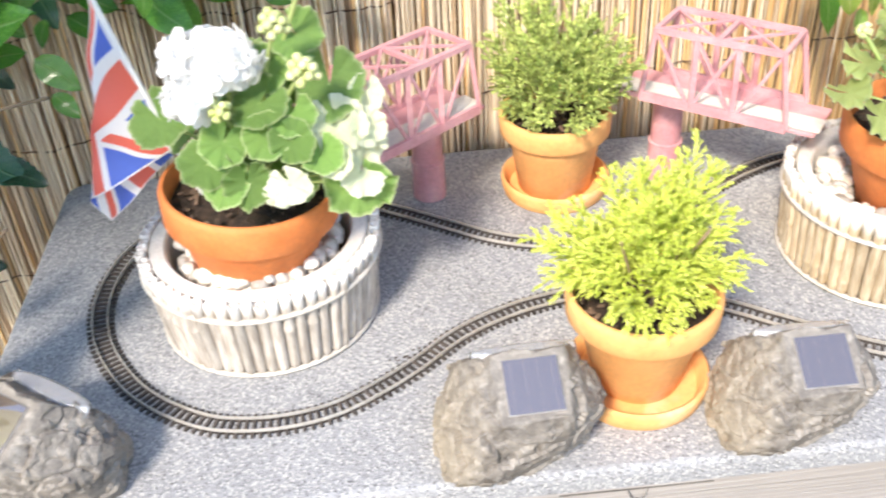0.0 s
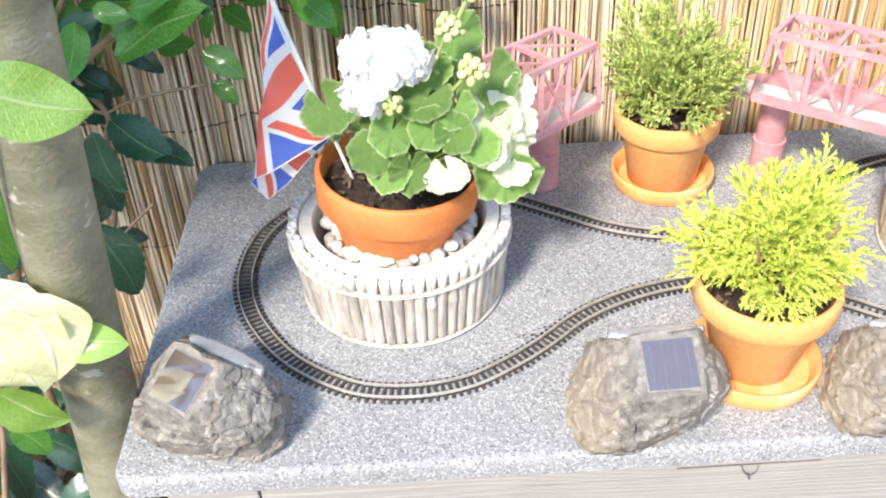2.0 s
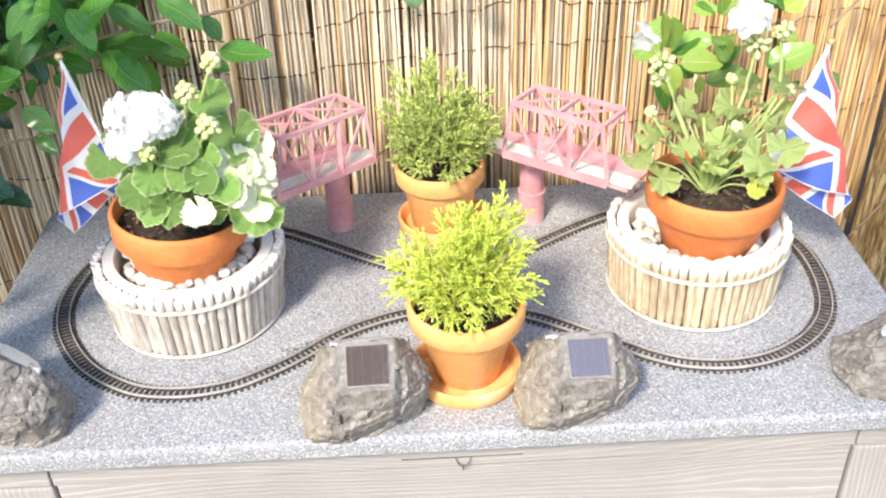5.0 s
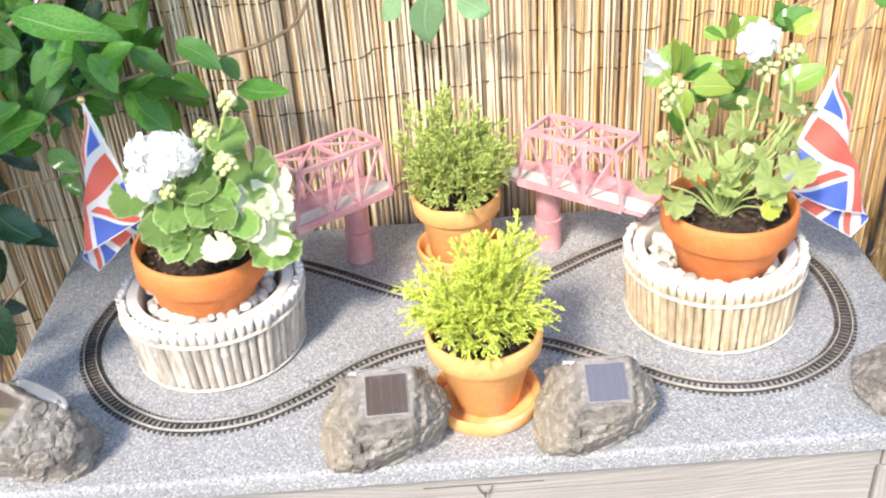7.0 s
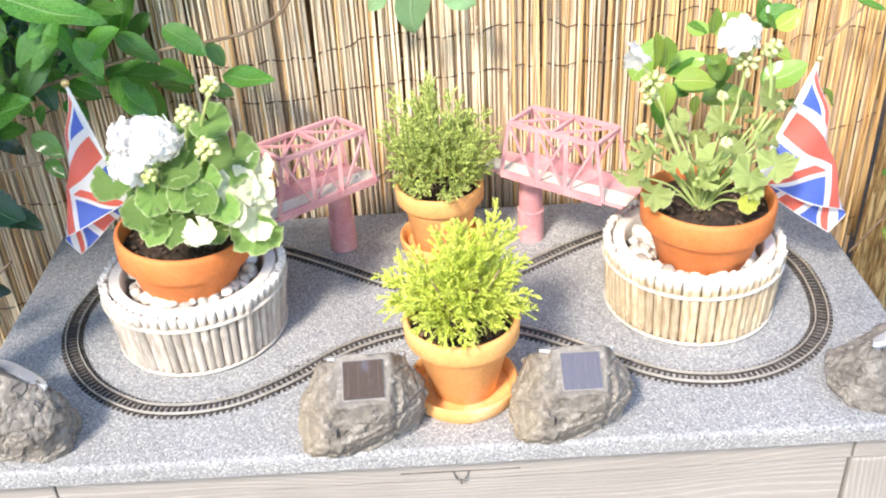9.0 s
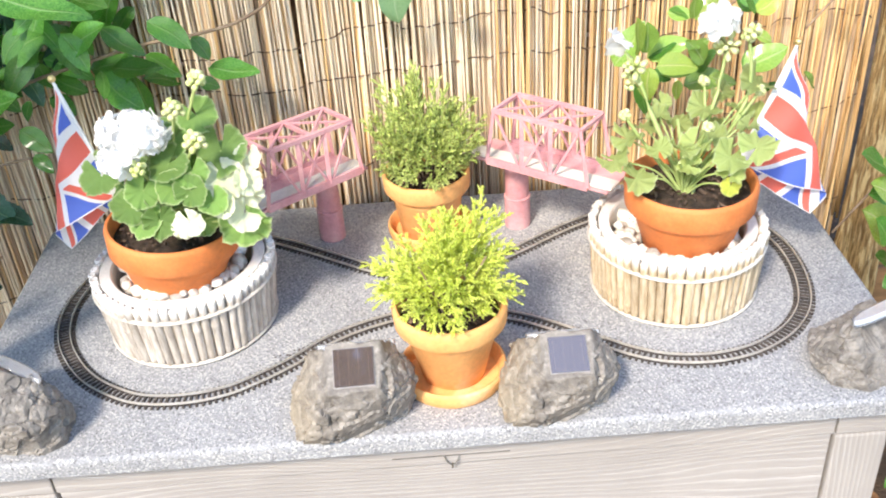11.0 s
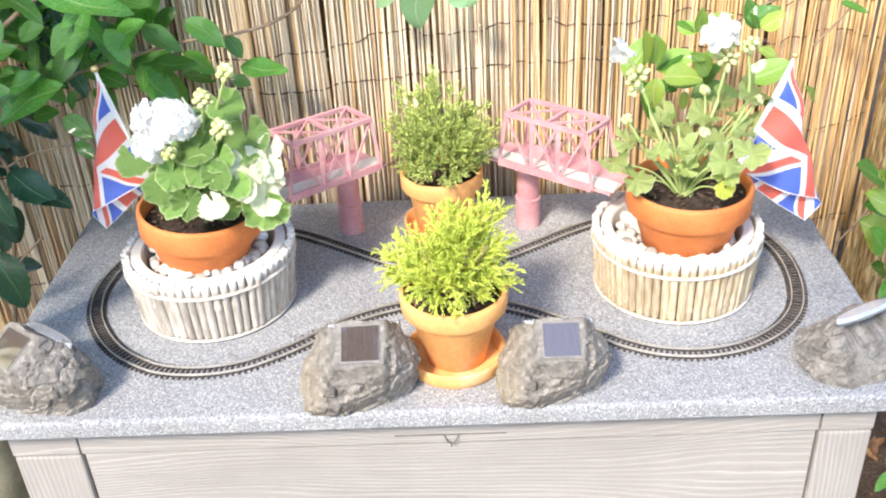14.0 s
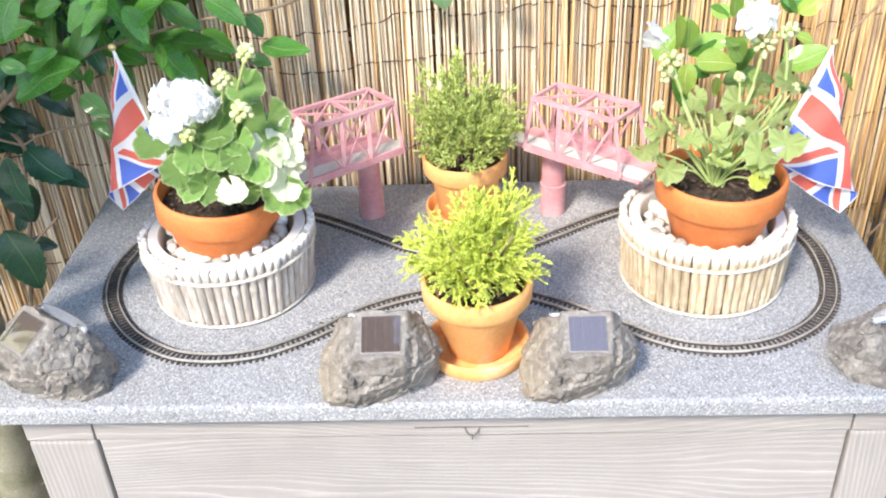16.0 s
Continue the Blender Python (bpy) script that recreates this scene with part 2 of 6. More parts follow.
def solar_cells(name):
    """Dark cells under glass with thin lines."""
    m, n, l, p = nodes_of(name)
    xyz = n.new("ShaderNodeSeparateXYZ")
    l.new(n.new("ShaderNodeTexCoord").outputs["Object"], xyz.inputs[0])
    s = math_node(n, l, "FRACT", math_node(n, l, "MULTIPLY", xyz.outputs[0], 85.0))
    line = ramp_node(n, l, math_node(n, l, "ABSOLUTE", math_node(n, l, "SUBTRACT", s, 0.5)), 0.04, 0.015)
    tint = mix_node(n, l, noise_node(n, l, None, 9.0), (0.085, 0.062, 0.056), (0.115, 0.086, 0.076))
    l.new(mix_node(n, l, math_node(n, l, "MULTIPLY", line, 0.4), tint, (0.20, 0.155, 0.12)), p.inputs["Base Color"])
    p.inputs["Roughness"].default_value, p.inputs["Specular IOR Level"].default_value = 0.12, 1.0
    p.inputs["Coat Weight"].default_value, p.inputs["Coat Roughness"].default_value, p.inputs["Coat IOR"].default_value = 1.0, 0.04, 2.5
    return m


def moulded_stone(name):
    """Moulded resin rock: grey with brown mottling, more ochre towards its -x side."""
    m, n, l, p = nodes_of(name)
    vec = n.new("ShaderNodeTexCoord").outputs["Object"]
    xyz = n.new("ShaderNodeSeparateXYZ")
    l.new(vec, xyz.inputs[0])
    broad, mid, grain = noise_node(n, l, vec, 30.0), noise_node(n, l, vec, 95.0, 4), noise_node(n, l, vec, 420.0, 3)
    col = mix_node(n, l, ramp_node(n, l, broad, 0.32, 0.68), (0.122, 0.108, 0.094), (0.295, 0.266, 0.232))
    col = mix_node(n, l, math_node(n, l, "MULTIPLY", ramp_node(n, l, mid, 0.52, 0.70), 0.6), col, (0.40, 0.37, 0.33))
    col = mix_node(n, l, math_node(n, l, "MULTIPLY", ramp_node(n, l, mid, 0.46, 0.32), 0.55), col, (0.075, 0.066, 0.06))
    # ochre mixed in towards -x, with a noisy edge
    ochre_side = math_node(n, l, "MULTIPLY_ADD", broad, 0.05, math_node(n, l, "MULTIPLY", xyz.outputs[0], -1.0))
    col = mix_node(n, l, math_node(n, l, "MULTIPLY", ramp_node(n, l, ochre_side, 0.05, 0.10), 0.45), col, (0.30, 0.235, 0.135))
    l.new(valued(n, l, col, math_node(n, l, "MULTIPLY_ADD", grain, 0.6, 0.7)), p.inputs["Base Color"])
    l.new(math_node(n, l, "MULTIPLY_ADD", mid, 0.35, 0.46), p.inputs["Roughness"])
    k = n.new("ShaderNodeBump")
    k.inputs["Strength"].default_value, k.inputs["Distance"].default_value = 0.9, 0.0016
    l.new(math_node(n, l, "ADD", mid, math_node(n, l, "MULTIPLY", grain, 0.5)), k.inputs["Height"])
    l.new(k.outputs[0], p.inputs["Normal"])
    return m


def clear(name, tint=(0.95, 0.97, 1.0), rough=0.08):
    m, n, l, p = nodes_of(name)
    p.inputs["Base Color"].default_value = (*tint, 1)
    p.inputs["Transmission Weight"].default_value, p.inputs["Roughness"].default_value, p.inputs["IOR"].default_value = 0.85, rough, 1.45
    return m


LID = speckled("speckled_grey_lid")
RESIN_X = wood_grain("wood_look_resin_long", (0.340, 0.312, 0.290), (0.450, 0.424, 0.400), "X")
RESIN_Z = wood_grain("wood_look_resin_upright", (0.320, 0.293, 0.270), (0.41, 0.384, 0.36), "Z")
LATCH = surface("grey_latch_metal", (0.16, 0.15, 0.14), (0.28, 0.27, 0.25), rough=0.45, metal=0.6)
CLAY_OLD = surface("deep_terracotta", (0.58, 0.165, 0.040), (0.67, 0.225, 0.066), 14, 160, 0.75, 0.25, 0.001, spots=((0.66, 0.27, 0.11), 9, 0.64))
CLAY_PALE = surface("pale_terracotta", (0.76, 0.36, 0.115), (0.84, 0.45, 0.17), 14, 160, 0.78, 0.25, 0.001, spots=((0.80, 0.50, 0.26), 9, 0.6))
SOIL = surface("potting_soil", (0.028, 0.018, 0.013), (0.10, 0.062, 0.042), 90, 500, 0.9, 1.0, 0.006, spots=((0.20, 0.13, 0.08), 160, 0.66))
CHIP = surface("bark_chip", (0.05, 0.031, 0.021), (0.24, 0.155, 0.105), 60, 300, 0.8, vary=0.6, island=True)
LITTER = surface("dry_fallen_leaf", (0.16, 0.07, 0.03), (0.42, 0.22, 0.09), 30, 300, 0.7, vary=0.5, island=True, through=0.1)
GROUND = surface("bare_earth", (0.05, 0.032, 0.02), (0.12, 0.075, 0.045), 12, 140, 0.95, 1.0, 0.01, spots=((0.22, 0.11, 0.06), 40, 0.62))
CANE_GREY = surface("bleached_cane", (0.35, 0.30, 0.25), (0.60, 0.55, 0.485), 30, 400, 0.6, 0.3, 0.0006, (6, 6, 1), vary=0.22, ends=((0.74, 0.72, 0.68), 0.088, 0.099))
CANE_TAN = surface("tan_cane", (0.36, 0.265, 0.155), (0.62, 0.515, 0.365), 30, 400, 0.6, 0.3, 0.0006, (6, 6, 1), vary=0.22, ends=((0.68, 0.65, 0.60), 0.090, 0.100))
BAND = surface("split_cane_band", (0.46, 0.42, 0.36), (0.62, 0.58, 0.52), 30, 400, 0.6)
BASKET = surface("white_inner_ring", (0.60, 0.57, 0.52), (0.76, 0.74, 0.70), 18, 300, 0.7)
PEBBLE = surface("white_pebble", (0.48, 0.43, 0.35), (0.80, 0.78, 0.74), 45, 300, 0.6, vary=0.45, island=True)
GRIT = surface("brown_grit", (0.09, 0.06, 0.035), (0.26, 0.18, 0.11), 60, 400, 0.9, 1.0, 0.003)
REED_LOOK = dict(scale=5, fine=300, rough=0.5, bump=0.4, depth=0.0006, stretch=(30, 30, 1.4), vary=0.24, spots=((0.40, 0.27, 0.18), 3.6, 0.60), lo=0.34, hi=0.58)
REED = surface("dry_reed", (0.62, 0.46, 0.30), (0.93, 0.80, 0.60), **REED_LOOK)
REED_REST = surface("dry_reed_rest", (0.62, 0.46, 0.30), (0.93, 0.80, 0.60), island=True, **REED_LOOK)
REED_GOLD = surface("golden_reed", (0.50, 0.28, 0.105), (0.85, 0.59, 0.29), **REED_LOOK)
REED_GOLD_REST = surface("golden_reed_rest", (0.50, 0.28, 0.105), (0.85, 0.59, 0.29), island=True, **REED_LOOK)
REED_BACK = surface("reed_behind", (0.40, 0.27, 0.16), (0.70, 0.55, 0.37), 5, 300, 0.7, 0.3, 0.0006, (30, 30, 1.4), vary=0.4, island=True)
WIRE = surface("rusty_wire", (0.06, 0.04, 0.03), (0.14, 0.08, 0.05), 60, 400, 0.6, metal=0.5)
BOARD = surface("brown_fence_board", (0.16, 0.085, 0.035), (0.30, 0.165, 0.07), 5, 120, 0.75, 0.5, 0.002, (1, 1, 9))
TIMBER = surface("rough_timber", (0.27, 0.145, 0.045), (0.66, 0.42, 0.165), 9, 60, 0.7, 1.0, 0.009, (22, 22, 2.0), spots=((0.88, 0.68, 0.34), 7, 0.54), lo=0.44, hi=0.56)
BARK = surface("smooth_bark", (0.15, 0.145, 0.085), (0.32, 0.295, 0.21), 8, 150, 0.8, 0.8, 0.002, (1, 1, 1.6), spots=((0.46, 0.44, 0.36), 30, 0.63))
TWIG = surface("twig", (0.20, 0.13, 0.08), (0.36, 0.26, 0.17), 30, 200, 0.7)
PINK = surface("faded_red_plastic", (0.54, 0.245, 0.26), (0.65, 0.36, 0.37), 20, 220, 0.42, 0.15, 0.0006, spots=((0.66, 0.40, 0.39), 16, 0.62))
PLANK = surface("pale_bridge_deck", (0.60, 0.54, 0.47), (0.74, 0.69, 0.62), 20, 220, 0.6, spots=((0.42, 0.30, 0.24), 22, 0.64))
RAIL = surface("nickel_rail", (0.60, 0.57, 0.52), (0.74, 0.72, 0.67), 40, 300, 0.35, 0.1, metal=0.55)
SLEEPER = surface("dark_sleeper", (0.032, 0.026, 0.023), (0.075, 0.06, 0.05), 60, 300, 0.6, vary=0.3)
STONE = moulded_stone("moulded_stone")
CELLS = solar_cells("solar_cells")
FRAME = surface("grey_panel_frame", (0.16, 0.155, 0.15), (0.28, 0.27, 0.26), 40, 300, 0.45)
LENS = clear("clear_lens")
SILVER = surface("silver_reflector", (0.80, 0.82, 0.85), (0.9, 0.91, 0.93), 60, 300, 0.3, metal=0.15)
FLAG = flag_print("printed_flag_cloth")
STICK = surface("white_stick", (0.78, 0.77, 0.74), (0.85, 0.84, 0.82), 30, 300, 0.5)
GOLD = surface("gold_tip", (0.72, 0.52, 0.20), (0.80, 0.62, 0.30), 30, 300, 0.35, metal=0.6)
LAUREL = leaf_surface("laurel_leaf", (0.060, 0.225, 0.030), (0.165, 0.43, 0.065), (0.23, 0.45, 0.12), 0.25, 0.40, 0.42)
CAMELLIA = leaf_surface("dark_camellia_leaf", (0.012, 0.052, 0.030), (0.030, 0.095, 0.045), (0.06, 0.14, 0.065), 0.17, 0.35, 0.10)
LIME = leaf_surface("lime_leaf", (0.18, 0.37, 0.05), (0.34, 0.52, 0.10), (0.46, 0.60, 0.22), 0.28, 0.25, 0.3)
YELLOW = leaf_surface("yellow_green_leaf", (0.22, 0.42, 0.05), (0.50, 0.61, 0.11), (0.62, 0.68, 0.24), 0.28, 0.25, 0.3)
VINE = leaf_surface("pale_vine_leaf", (0.26, 0.50, 0.24), (0.36, 0.60, 0.32), (0.44, 0.66, 0.38), 0.45, 0.15, 0.45)
GOLDEN = leaf_surface("pale_yellow_leaf", (0.80, 0.80, 0.42), (0.90, 0.89, 0.62), (0.90, 0.89, 0.66), 0.4, 0.1, 0.3)
GERANIUM = leaf_surface("geranium_leaf", (0.125, 0.255, 0.055), (0.275, 0.435, 0.115), (0.28, 0.44, 0.17), 0.45, 0.3, 0.42, (0.58, 0.66, 0.36), 0.89, 7)
# near-white tone that paints direct sunlight onto green geranium leaves
GERANIUM_SUNLIT = leaf_surface("sunlit_geranium_leaf", (0.72, 0.78, 0.44), (0.92, 0.93, 0.78), (0.80, 0.84, 0.58), 0.5, 0.15, 0.35, (0.84, 0.86, 0.66), 0.70, 7)
GERANIUM_PALE = leaf_surface("pale_geranium_leaf", (0.33, 0.44, 0.12), (0.59, 0.67, 0.26), (0.58, 0.66, 0.34), 0.42, 0.22, 0.45, (0.62, 0.68, 0.40), 0.90, 7)
GERANIUM_YELLOW = leaf_surface("yellowing_geranium_leaf", (0.52, 0.60, 0.07), (0.76, 0.78, 0.16), (0.62, 0.66, 0.20), 0.45, 0.1, 0.4, (0.80, 0.80, 0.30), 0.88, 7)
STALK = surface("green_stalk", (0.34, 0.45, 0.13), (0.52, 0.60, 0.24), 30, 300, 0.5, through=0.2)
PETAL = surface("white_petal", (0.90, 0.90, 0.89), (0.96, 0.96, 0.95), 60, 300, 0.6, 0.05, vary=0.02, through=0.4)
BUD = surface("green_white_bud", (0.52, 0.60, 0.20), (0.80, 0.82, 0.48), 60, 300, 0.5, vary=0.1, through=0.2)
SPRIG_LIME = surface("lime_needle", (0.50, 0.60, 0.06), (0.86, 0.90, 0.25), 30, 300, 0.5, vary=0.3, island=True, through=0.3)
SPRIG_GREEN = surface("green_needle", (0.25, 0.36, 0.07), (0.74, 0.79, 0.28), 30, 300, 0.5, vary=0.5, island=True, through=0.25)


# ---- building helpers ----
def part(name, bm, material, parent=None, label="", smooth=False, at=None):
    me = bpy.data.meshes.new(name)
    bm.to_mesh(me)
    bm.free()
    me.materials.append(material)
    if smooth:
        me.shade_smooth()
    ob = new(name, me)
    if parent is not None:
        ob.parent = parent
    if at is not None:
        ob.matrix_basis = at
    return tagged(ob, label)


def share(name, me, parent, at):
    ob = new(name, me)
    ob.parent = parent
    ob.matrix_basis = at
    return ob


def base(name, label, category, at=None, group="", kind=""):
    ob = new(name)
    ob.empty_display_size = 0.02
    if at is not None:
        ob.matrix_basis = at
    return tagged(ob, label, category, group, kind)


def box(lo, hi, bevel=0.0, bm=None, segments=2, m=None):
    b = bmesh.new()
    size, mid = Vector(hi) - Vector(lo), (Vector(hi) + Vector(lo)) / 2
    bmesh.ops.create_cube(b, size=1, matrix=Matrix.Translation(mid) @ Matrix.Diagonal((*size, 1)))
    if bevel:
        bmesh.ops.bevel(b, geom=b.edges[:], offset=bevel, segments=segments, affect="EDGES", profile=0.6)
    if m is not None:
        bmesh.ops.transform(b, matrix=m, verts=b.verts)
    if bm is None:
        return b
    me = bpy.data.meshes.new("t")
    b.to_mesh(me)
    b.free()
    bm.from_mesh(me)
    bpy.data.meshes.remove(me)
    return bm


def lathe(profile, sides=48, bm=None, centre=(0, 0, 0)):
    bm = bm or bmesh.new()
    rings = []
    for r, z in profile:
        rings.append([bm.verts.new((centre[0] + r * math.cos(a), centre[1] + r * math.sin(a), centre[2] + z))
                      for a in (2 * math.pi * k / sides for k in range(sides))])
    for a, b in zip(rings, rings[1:]):
        for k in range(sides):
            bm.faces.new((a[k], a[(k + 1) % sides], b[(k + 1) % sides], b[k]))
    for ring, flip in ((rings[0], True), (rings[-1], False)):
        if profile[0] != profile[-1] and profile[0 if flip else -1][0] > 1e-5:
            bm.faces.new(ring[::-1] if flip else ring)
    bmesh.ops.recalc_face_normals(bm, faces=bm.faces)
    return bm


def sweep(points, radii, sides=8, bm=None, closed=False, square=None):
    """A tube (or a bar of half sizes square = (across, up)) along points."""
    bm = bm or bmesh.new()
    pts = [Vector(p) for p in points]
    count = len(pts)
    if isinstance(radii, (int, float)):
        radii = [radii] * count
    rings = []
    for i, p in enumerate(pts):
        d = (pts[(i + 1) % count] - pts[i - 1]) if closed else (pts[min(i + 1, count - 1)] - pts[max(i - 1, 0)])
        d.normalize()
        up = Vector((0, 0, 1)) if abs(d.z) < 0.9 else Vector((0, 1, 0))
        side = d.cross(up).normalized()
        up = side.cross(d)
        if square:
            offs = [(1, 1), (-1, 1), (-1, -1), (1, -1)]
            rings.append([bm.verts.new(p + side * a * square[0] + up * b * square[1]) for a, b in offs])
        else:
            rings.append([bm.verts.new(p + radii[i] * (side * math.cos(a) + up * math.sin(a))) for a in (2 * math.pi * k / sides for k in range(sides))])
    m = len(rings[0])
    pairs = list(zip(rings, rings[1:])) + ([(rings[-1], rings[0])] if closed else [])
    for a, b in pairs:
        for k in range(m):
            bm.faces.new((a[k], a[(k + 1) % m], b[(k + 1) % m], b[k]))
    if not closed:
        bm.faces.new(rings[0][::-1])
        bm.faces.new(rings[-1])
    bmesh.ops.recalc_face_normals(bm, faces=bm.faces)
    return bm


def spline(points, steps, closed=False):
    """Catmull-Rom through the points."""
    pts = [Vector(p) for p in points]
    n, out = len(pts), []
    for i in range(n if closed else n - 1):
        p0, p1, p2, p3 = (pts[j % n] if closed else pts[min(max(j, 0), n - 1)] for j in range(i - 1, i + 3))
        for k in range(steps):
            t = k / steps
            out.append(0.5 * (2 * p1 + (p2 - p0) * t + (2 * p0 - 5 * p1 + 4 * p2 - p3) * t * t + (3 * p1 - p0 - 3 * p2 + p3) * t ** 3))
    return out if closed else out + [pts[-1]]


def leaf_blade(length=1.0, width=0.45, cup=0.12, droop=0.15, teeth=0, wave=0.0, seed=0, steps=10):
    """A pointed leaf along +y from the origin, face up (+z), with UV across and along it."""
    rng = random.Random(seed)
    bm = bmesh.new()
    uv = bm.loops.layers.uv.new("UVMap")
    rows = []
    bend = rng.uniform(-0.06, 0.06)
    for i in range(steps + 1):
        t = i / steps
        w = 0.5 * width * length * (math.sin(math.pi * min(1, t * 0.93 + 0.04)) ** 0.75) * (1 - 0.35 * t) * 1.25
        if i in (0, steps):
            w = 0.004 * length
        if teeth and 0 < i < steps:
            w *= 1 + teeth * (1 if i % 2 else -1)
        row = []
        for s in (-1, -0.5, 0, 0.5, 1):
            z = cup * abs(s) * w * 2 - droop * length * t * t + wave * length * 0.05 * math.sin(9 * t + 2 * s + seed)
            row.append((bm.verts.new((s * w + bend * length * math.sin(math.pi * t), t * length, z)), (0.5 + s / 2, t)))
        rows.append(row)
    for a, b in zip(rows, rows[1:]):
        for k in range(4):
            quad = (a[k], a[k + 1], b[k + 1], b[k])
            f = bm.faces.new([v for v, _ in quad])
            f.smooth = True
            for lp, (_, c) in zip(f.loops, quad):
                lp[uv].uv = c
    return bm


def blade_meshes(name, material, count, **kw):
    out = []
    for k in range(count):
        bm = leaf_blade(seed=k, **kw)
        me = bpy.data.meshes.new(name)
        bm.to_mesh(me)
        bm.free()
        me.materials.append(material)
        out.append(me)
    return out


def blade_pose(a, b, face=(0, -0.6, 0.8), scale_width=1.0, roll=0.0):
    """Pose of a blade of length 1 from a to b with its upper side turned to face."""
    a, b = Vector(a), Vector(b)
    y = (b - a)
    size = y.length
    y.normalize()
    x = y.cross(Vector(face)).normalized()
    z = x.cross(y)
    m = Matrix((x, y, z)).transposed().to_4x4()
    return Matrix.Translation(a) @ m @ Matrix.Rotation(roll, 4, "Y") @ Matrix.Diagonal((size * scale_width, size, size, 1))


# ---- ground and fence ----
def ground_sheet():
    bm = bmesh.new()
    bmesh.ops.create_grid(bm, x_segments=60, y_segments=60, size=1.0)
    for v in bm.verts:
        r = max(abs(v.co.x), abs(v.co.y))
        v.co *= 1.6 if r < 0.8 else 1.6 + (r - 0.8) ** 2 * 1500
        v.co.z = 0.03 * noise.noise(v.co * 3) - 0.02 if r < 0.8 else 0.0
        if abs(v.co.x) < 0.9 and -0.1 < v.co.y < 0.65:
            v.co.z = 0.0
    return tagged(part("ground", bm, GROUND, smooth=True), "bare brown garden earth under the box", "ground", kind="structure")


ground_sheet()


def fence_line(x):
    return 0.566 if x < -0.25 else 0.566 + 0.13 * (x + 0.25)


def reed_mesh(seed, material, height=1.55, sides=7):
    rng = random.Random(seed)
    bm = bmesh.new()
    steps = 9
    pts, radii = [], []
    bx, by = rng.uniform(-0.008, 0.008), rng.uniform(-0.004, 0.004)
    r0 = rng.uniform(0.0018, 0.0028)
    for k in range(steps + 1):
        t = k / steps
        pts.append((bx * math.sin(2.2 * t + seed) * t, by * math.sin(3 * t), -0.03 + height * t))
        radii.append(r0 * (1 - 0.25 * t))
    sweep(pts, radii, sides, bm)
    for k in range(rng.randint(2, 4)):
        z = rng.uniform(0.2, height - 0.2)
        t = (z + 0.03) / height
        c = (bx * math.sin(2.2 * t + seed) * t, by * math.sin(3 * t), z)
        lathe([(r0 * 0.9, -0.002), (r0 * 1.10, -0.0006), (r0 * 1.10, 0.0006), (r0 * 0.9, 0.002)], sides, bm, c)
    me = bpy.data.meshes.new("reed")
    bm.to_mesh(me)
    bm.free()
    me.materials.append(material)
    me.shade_smooth()
    return me


def reed_fence():
    fence = base("reed_fence", "weathered straw-coloured reed screen wired to a fence behind the box", "fence", kind="structure")
    rng = random.Random(5)
    # wires twisted through the reeds
    for z in (0.18, 0.42, 0.635, 0.79, 0.855, 0.96, 1.1, 1.3):
        pts = []
        for k in range(260):
            x = -1.2 + 1.985 * k / 259
            pts.append((x, fence_line(x) - 0.0045 - 0.0015 * math.sin(k * 2.4), z + 0.030 * noise.noise((x * 6.5, z * 9, 0)) + 0.009 * noise.noise((x * 34, z * 7, 3)) + 0.0015 * math.sin(k * 2.4)))
        part("wire", sweep(pts, 0.0011, 4), WIRE, fence)
    # backing layer
    bm = bmesh.new()
    for k in range(380):
        x = -1.2 + 1.985 * (k + rng.uniform(-0.3, 0.3)) / 379
        y = fence_line(x) + 0.0062 + rng.uniform(0, 0.004)
        lean = rng.uniform(-0.012, 0.012)
        sweep([(x, y, -0.03), (x + lean * 0.5, y, 0.75), (x + lean, y, 1.5)], rng.uniform(0.0026, 0.0038), 5, bm)
    back = part("reed_layer", bm, REED_BACK, fence, "darker reeds behind the front layer")
    tagged(back, kind="stuff")
    # slats of an old fence behind
    for k in range(8):
        z0 = 0.02 + 0.19 * k
        part("fence_board", box((-1.25, 0.72, z0), (0.70, 0.735, z0 + 0.182), 0.003, m=Matrix.Rotation(0.0, 4, "Z")), BOARD, fence)
    return fence


FENCE = reed_fence()


def right_hand_fence():
    thing = base("board_fence", "brown horizontal board fence beside the reed screen", "fence", kind="structure")
    for k in range(8):
        z0 = 0.01 + 0.17 * k
        part("fence_board", box((0.865, 0.80, z0), (2.6, 0.82, z0 + 0.162), 0.003, m=Matrix.Rotation(0.004 * (k % 3 - 1), 4, "X")), BOARD, thing)
    return thing


right_hand_fence()


def split_post(name, label, x0, y0, radius, lean, top, seed):
    """Rough split timber with deep furrows."""
    bm = bmesh.new()
    rings, n = [], 36
    for k in range(61):
        z = -0.03 + (top + 0.03) * k / 60
        ring = []
        for j in range(n):
            a = 2 * math.pi * j / n
            c, s = math.cos(a), math.sin(a)
            r = radius * (1 + 0.18 * noise.noise((c * 1.5 + seed, s * 1.5, z * 2.2)) + 0.13 * noise.noise((c * 5, s * 5 + seed, z * 5)) + 0.16 * noise.noise((c * 9, s * 9, z * 4 + seed)) + 0.06 * noise.noise((c * 13, s * 13, z * 14 + seed)))
            ring.append(bm.verts.new((x0 + lean * z + 0.007 * math.sin(4 * z + seed) + r * c, y0 + 0.8 * r * s, z)))
        rings.append(ring)
    for a, b in zip(rings, rings[1:]):
        for j in range(n):
            bm.faces.new((a[j], a[(j + 1) % n], b[(j + 1) % n], b[j]))
    bm.faces.new(rings[-1])
    return tagged(part(name, bm, TIMBER, smooth=True), label, "post")


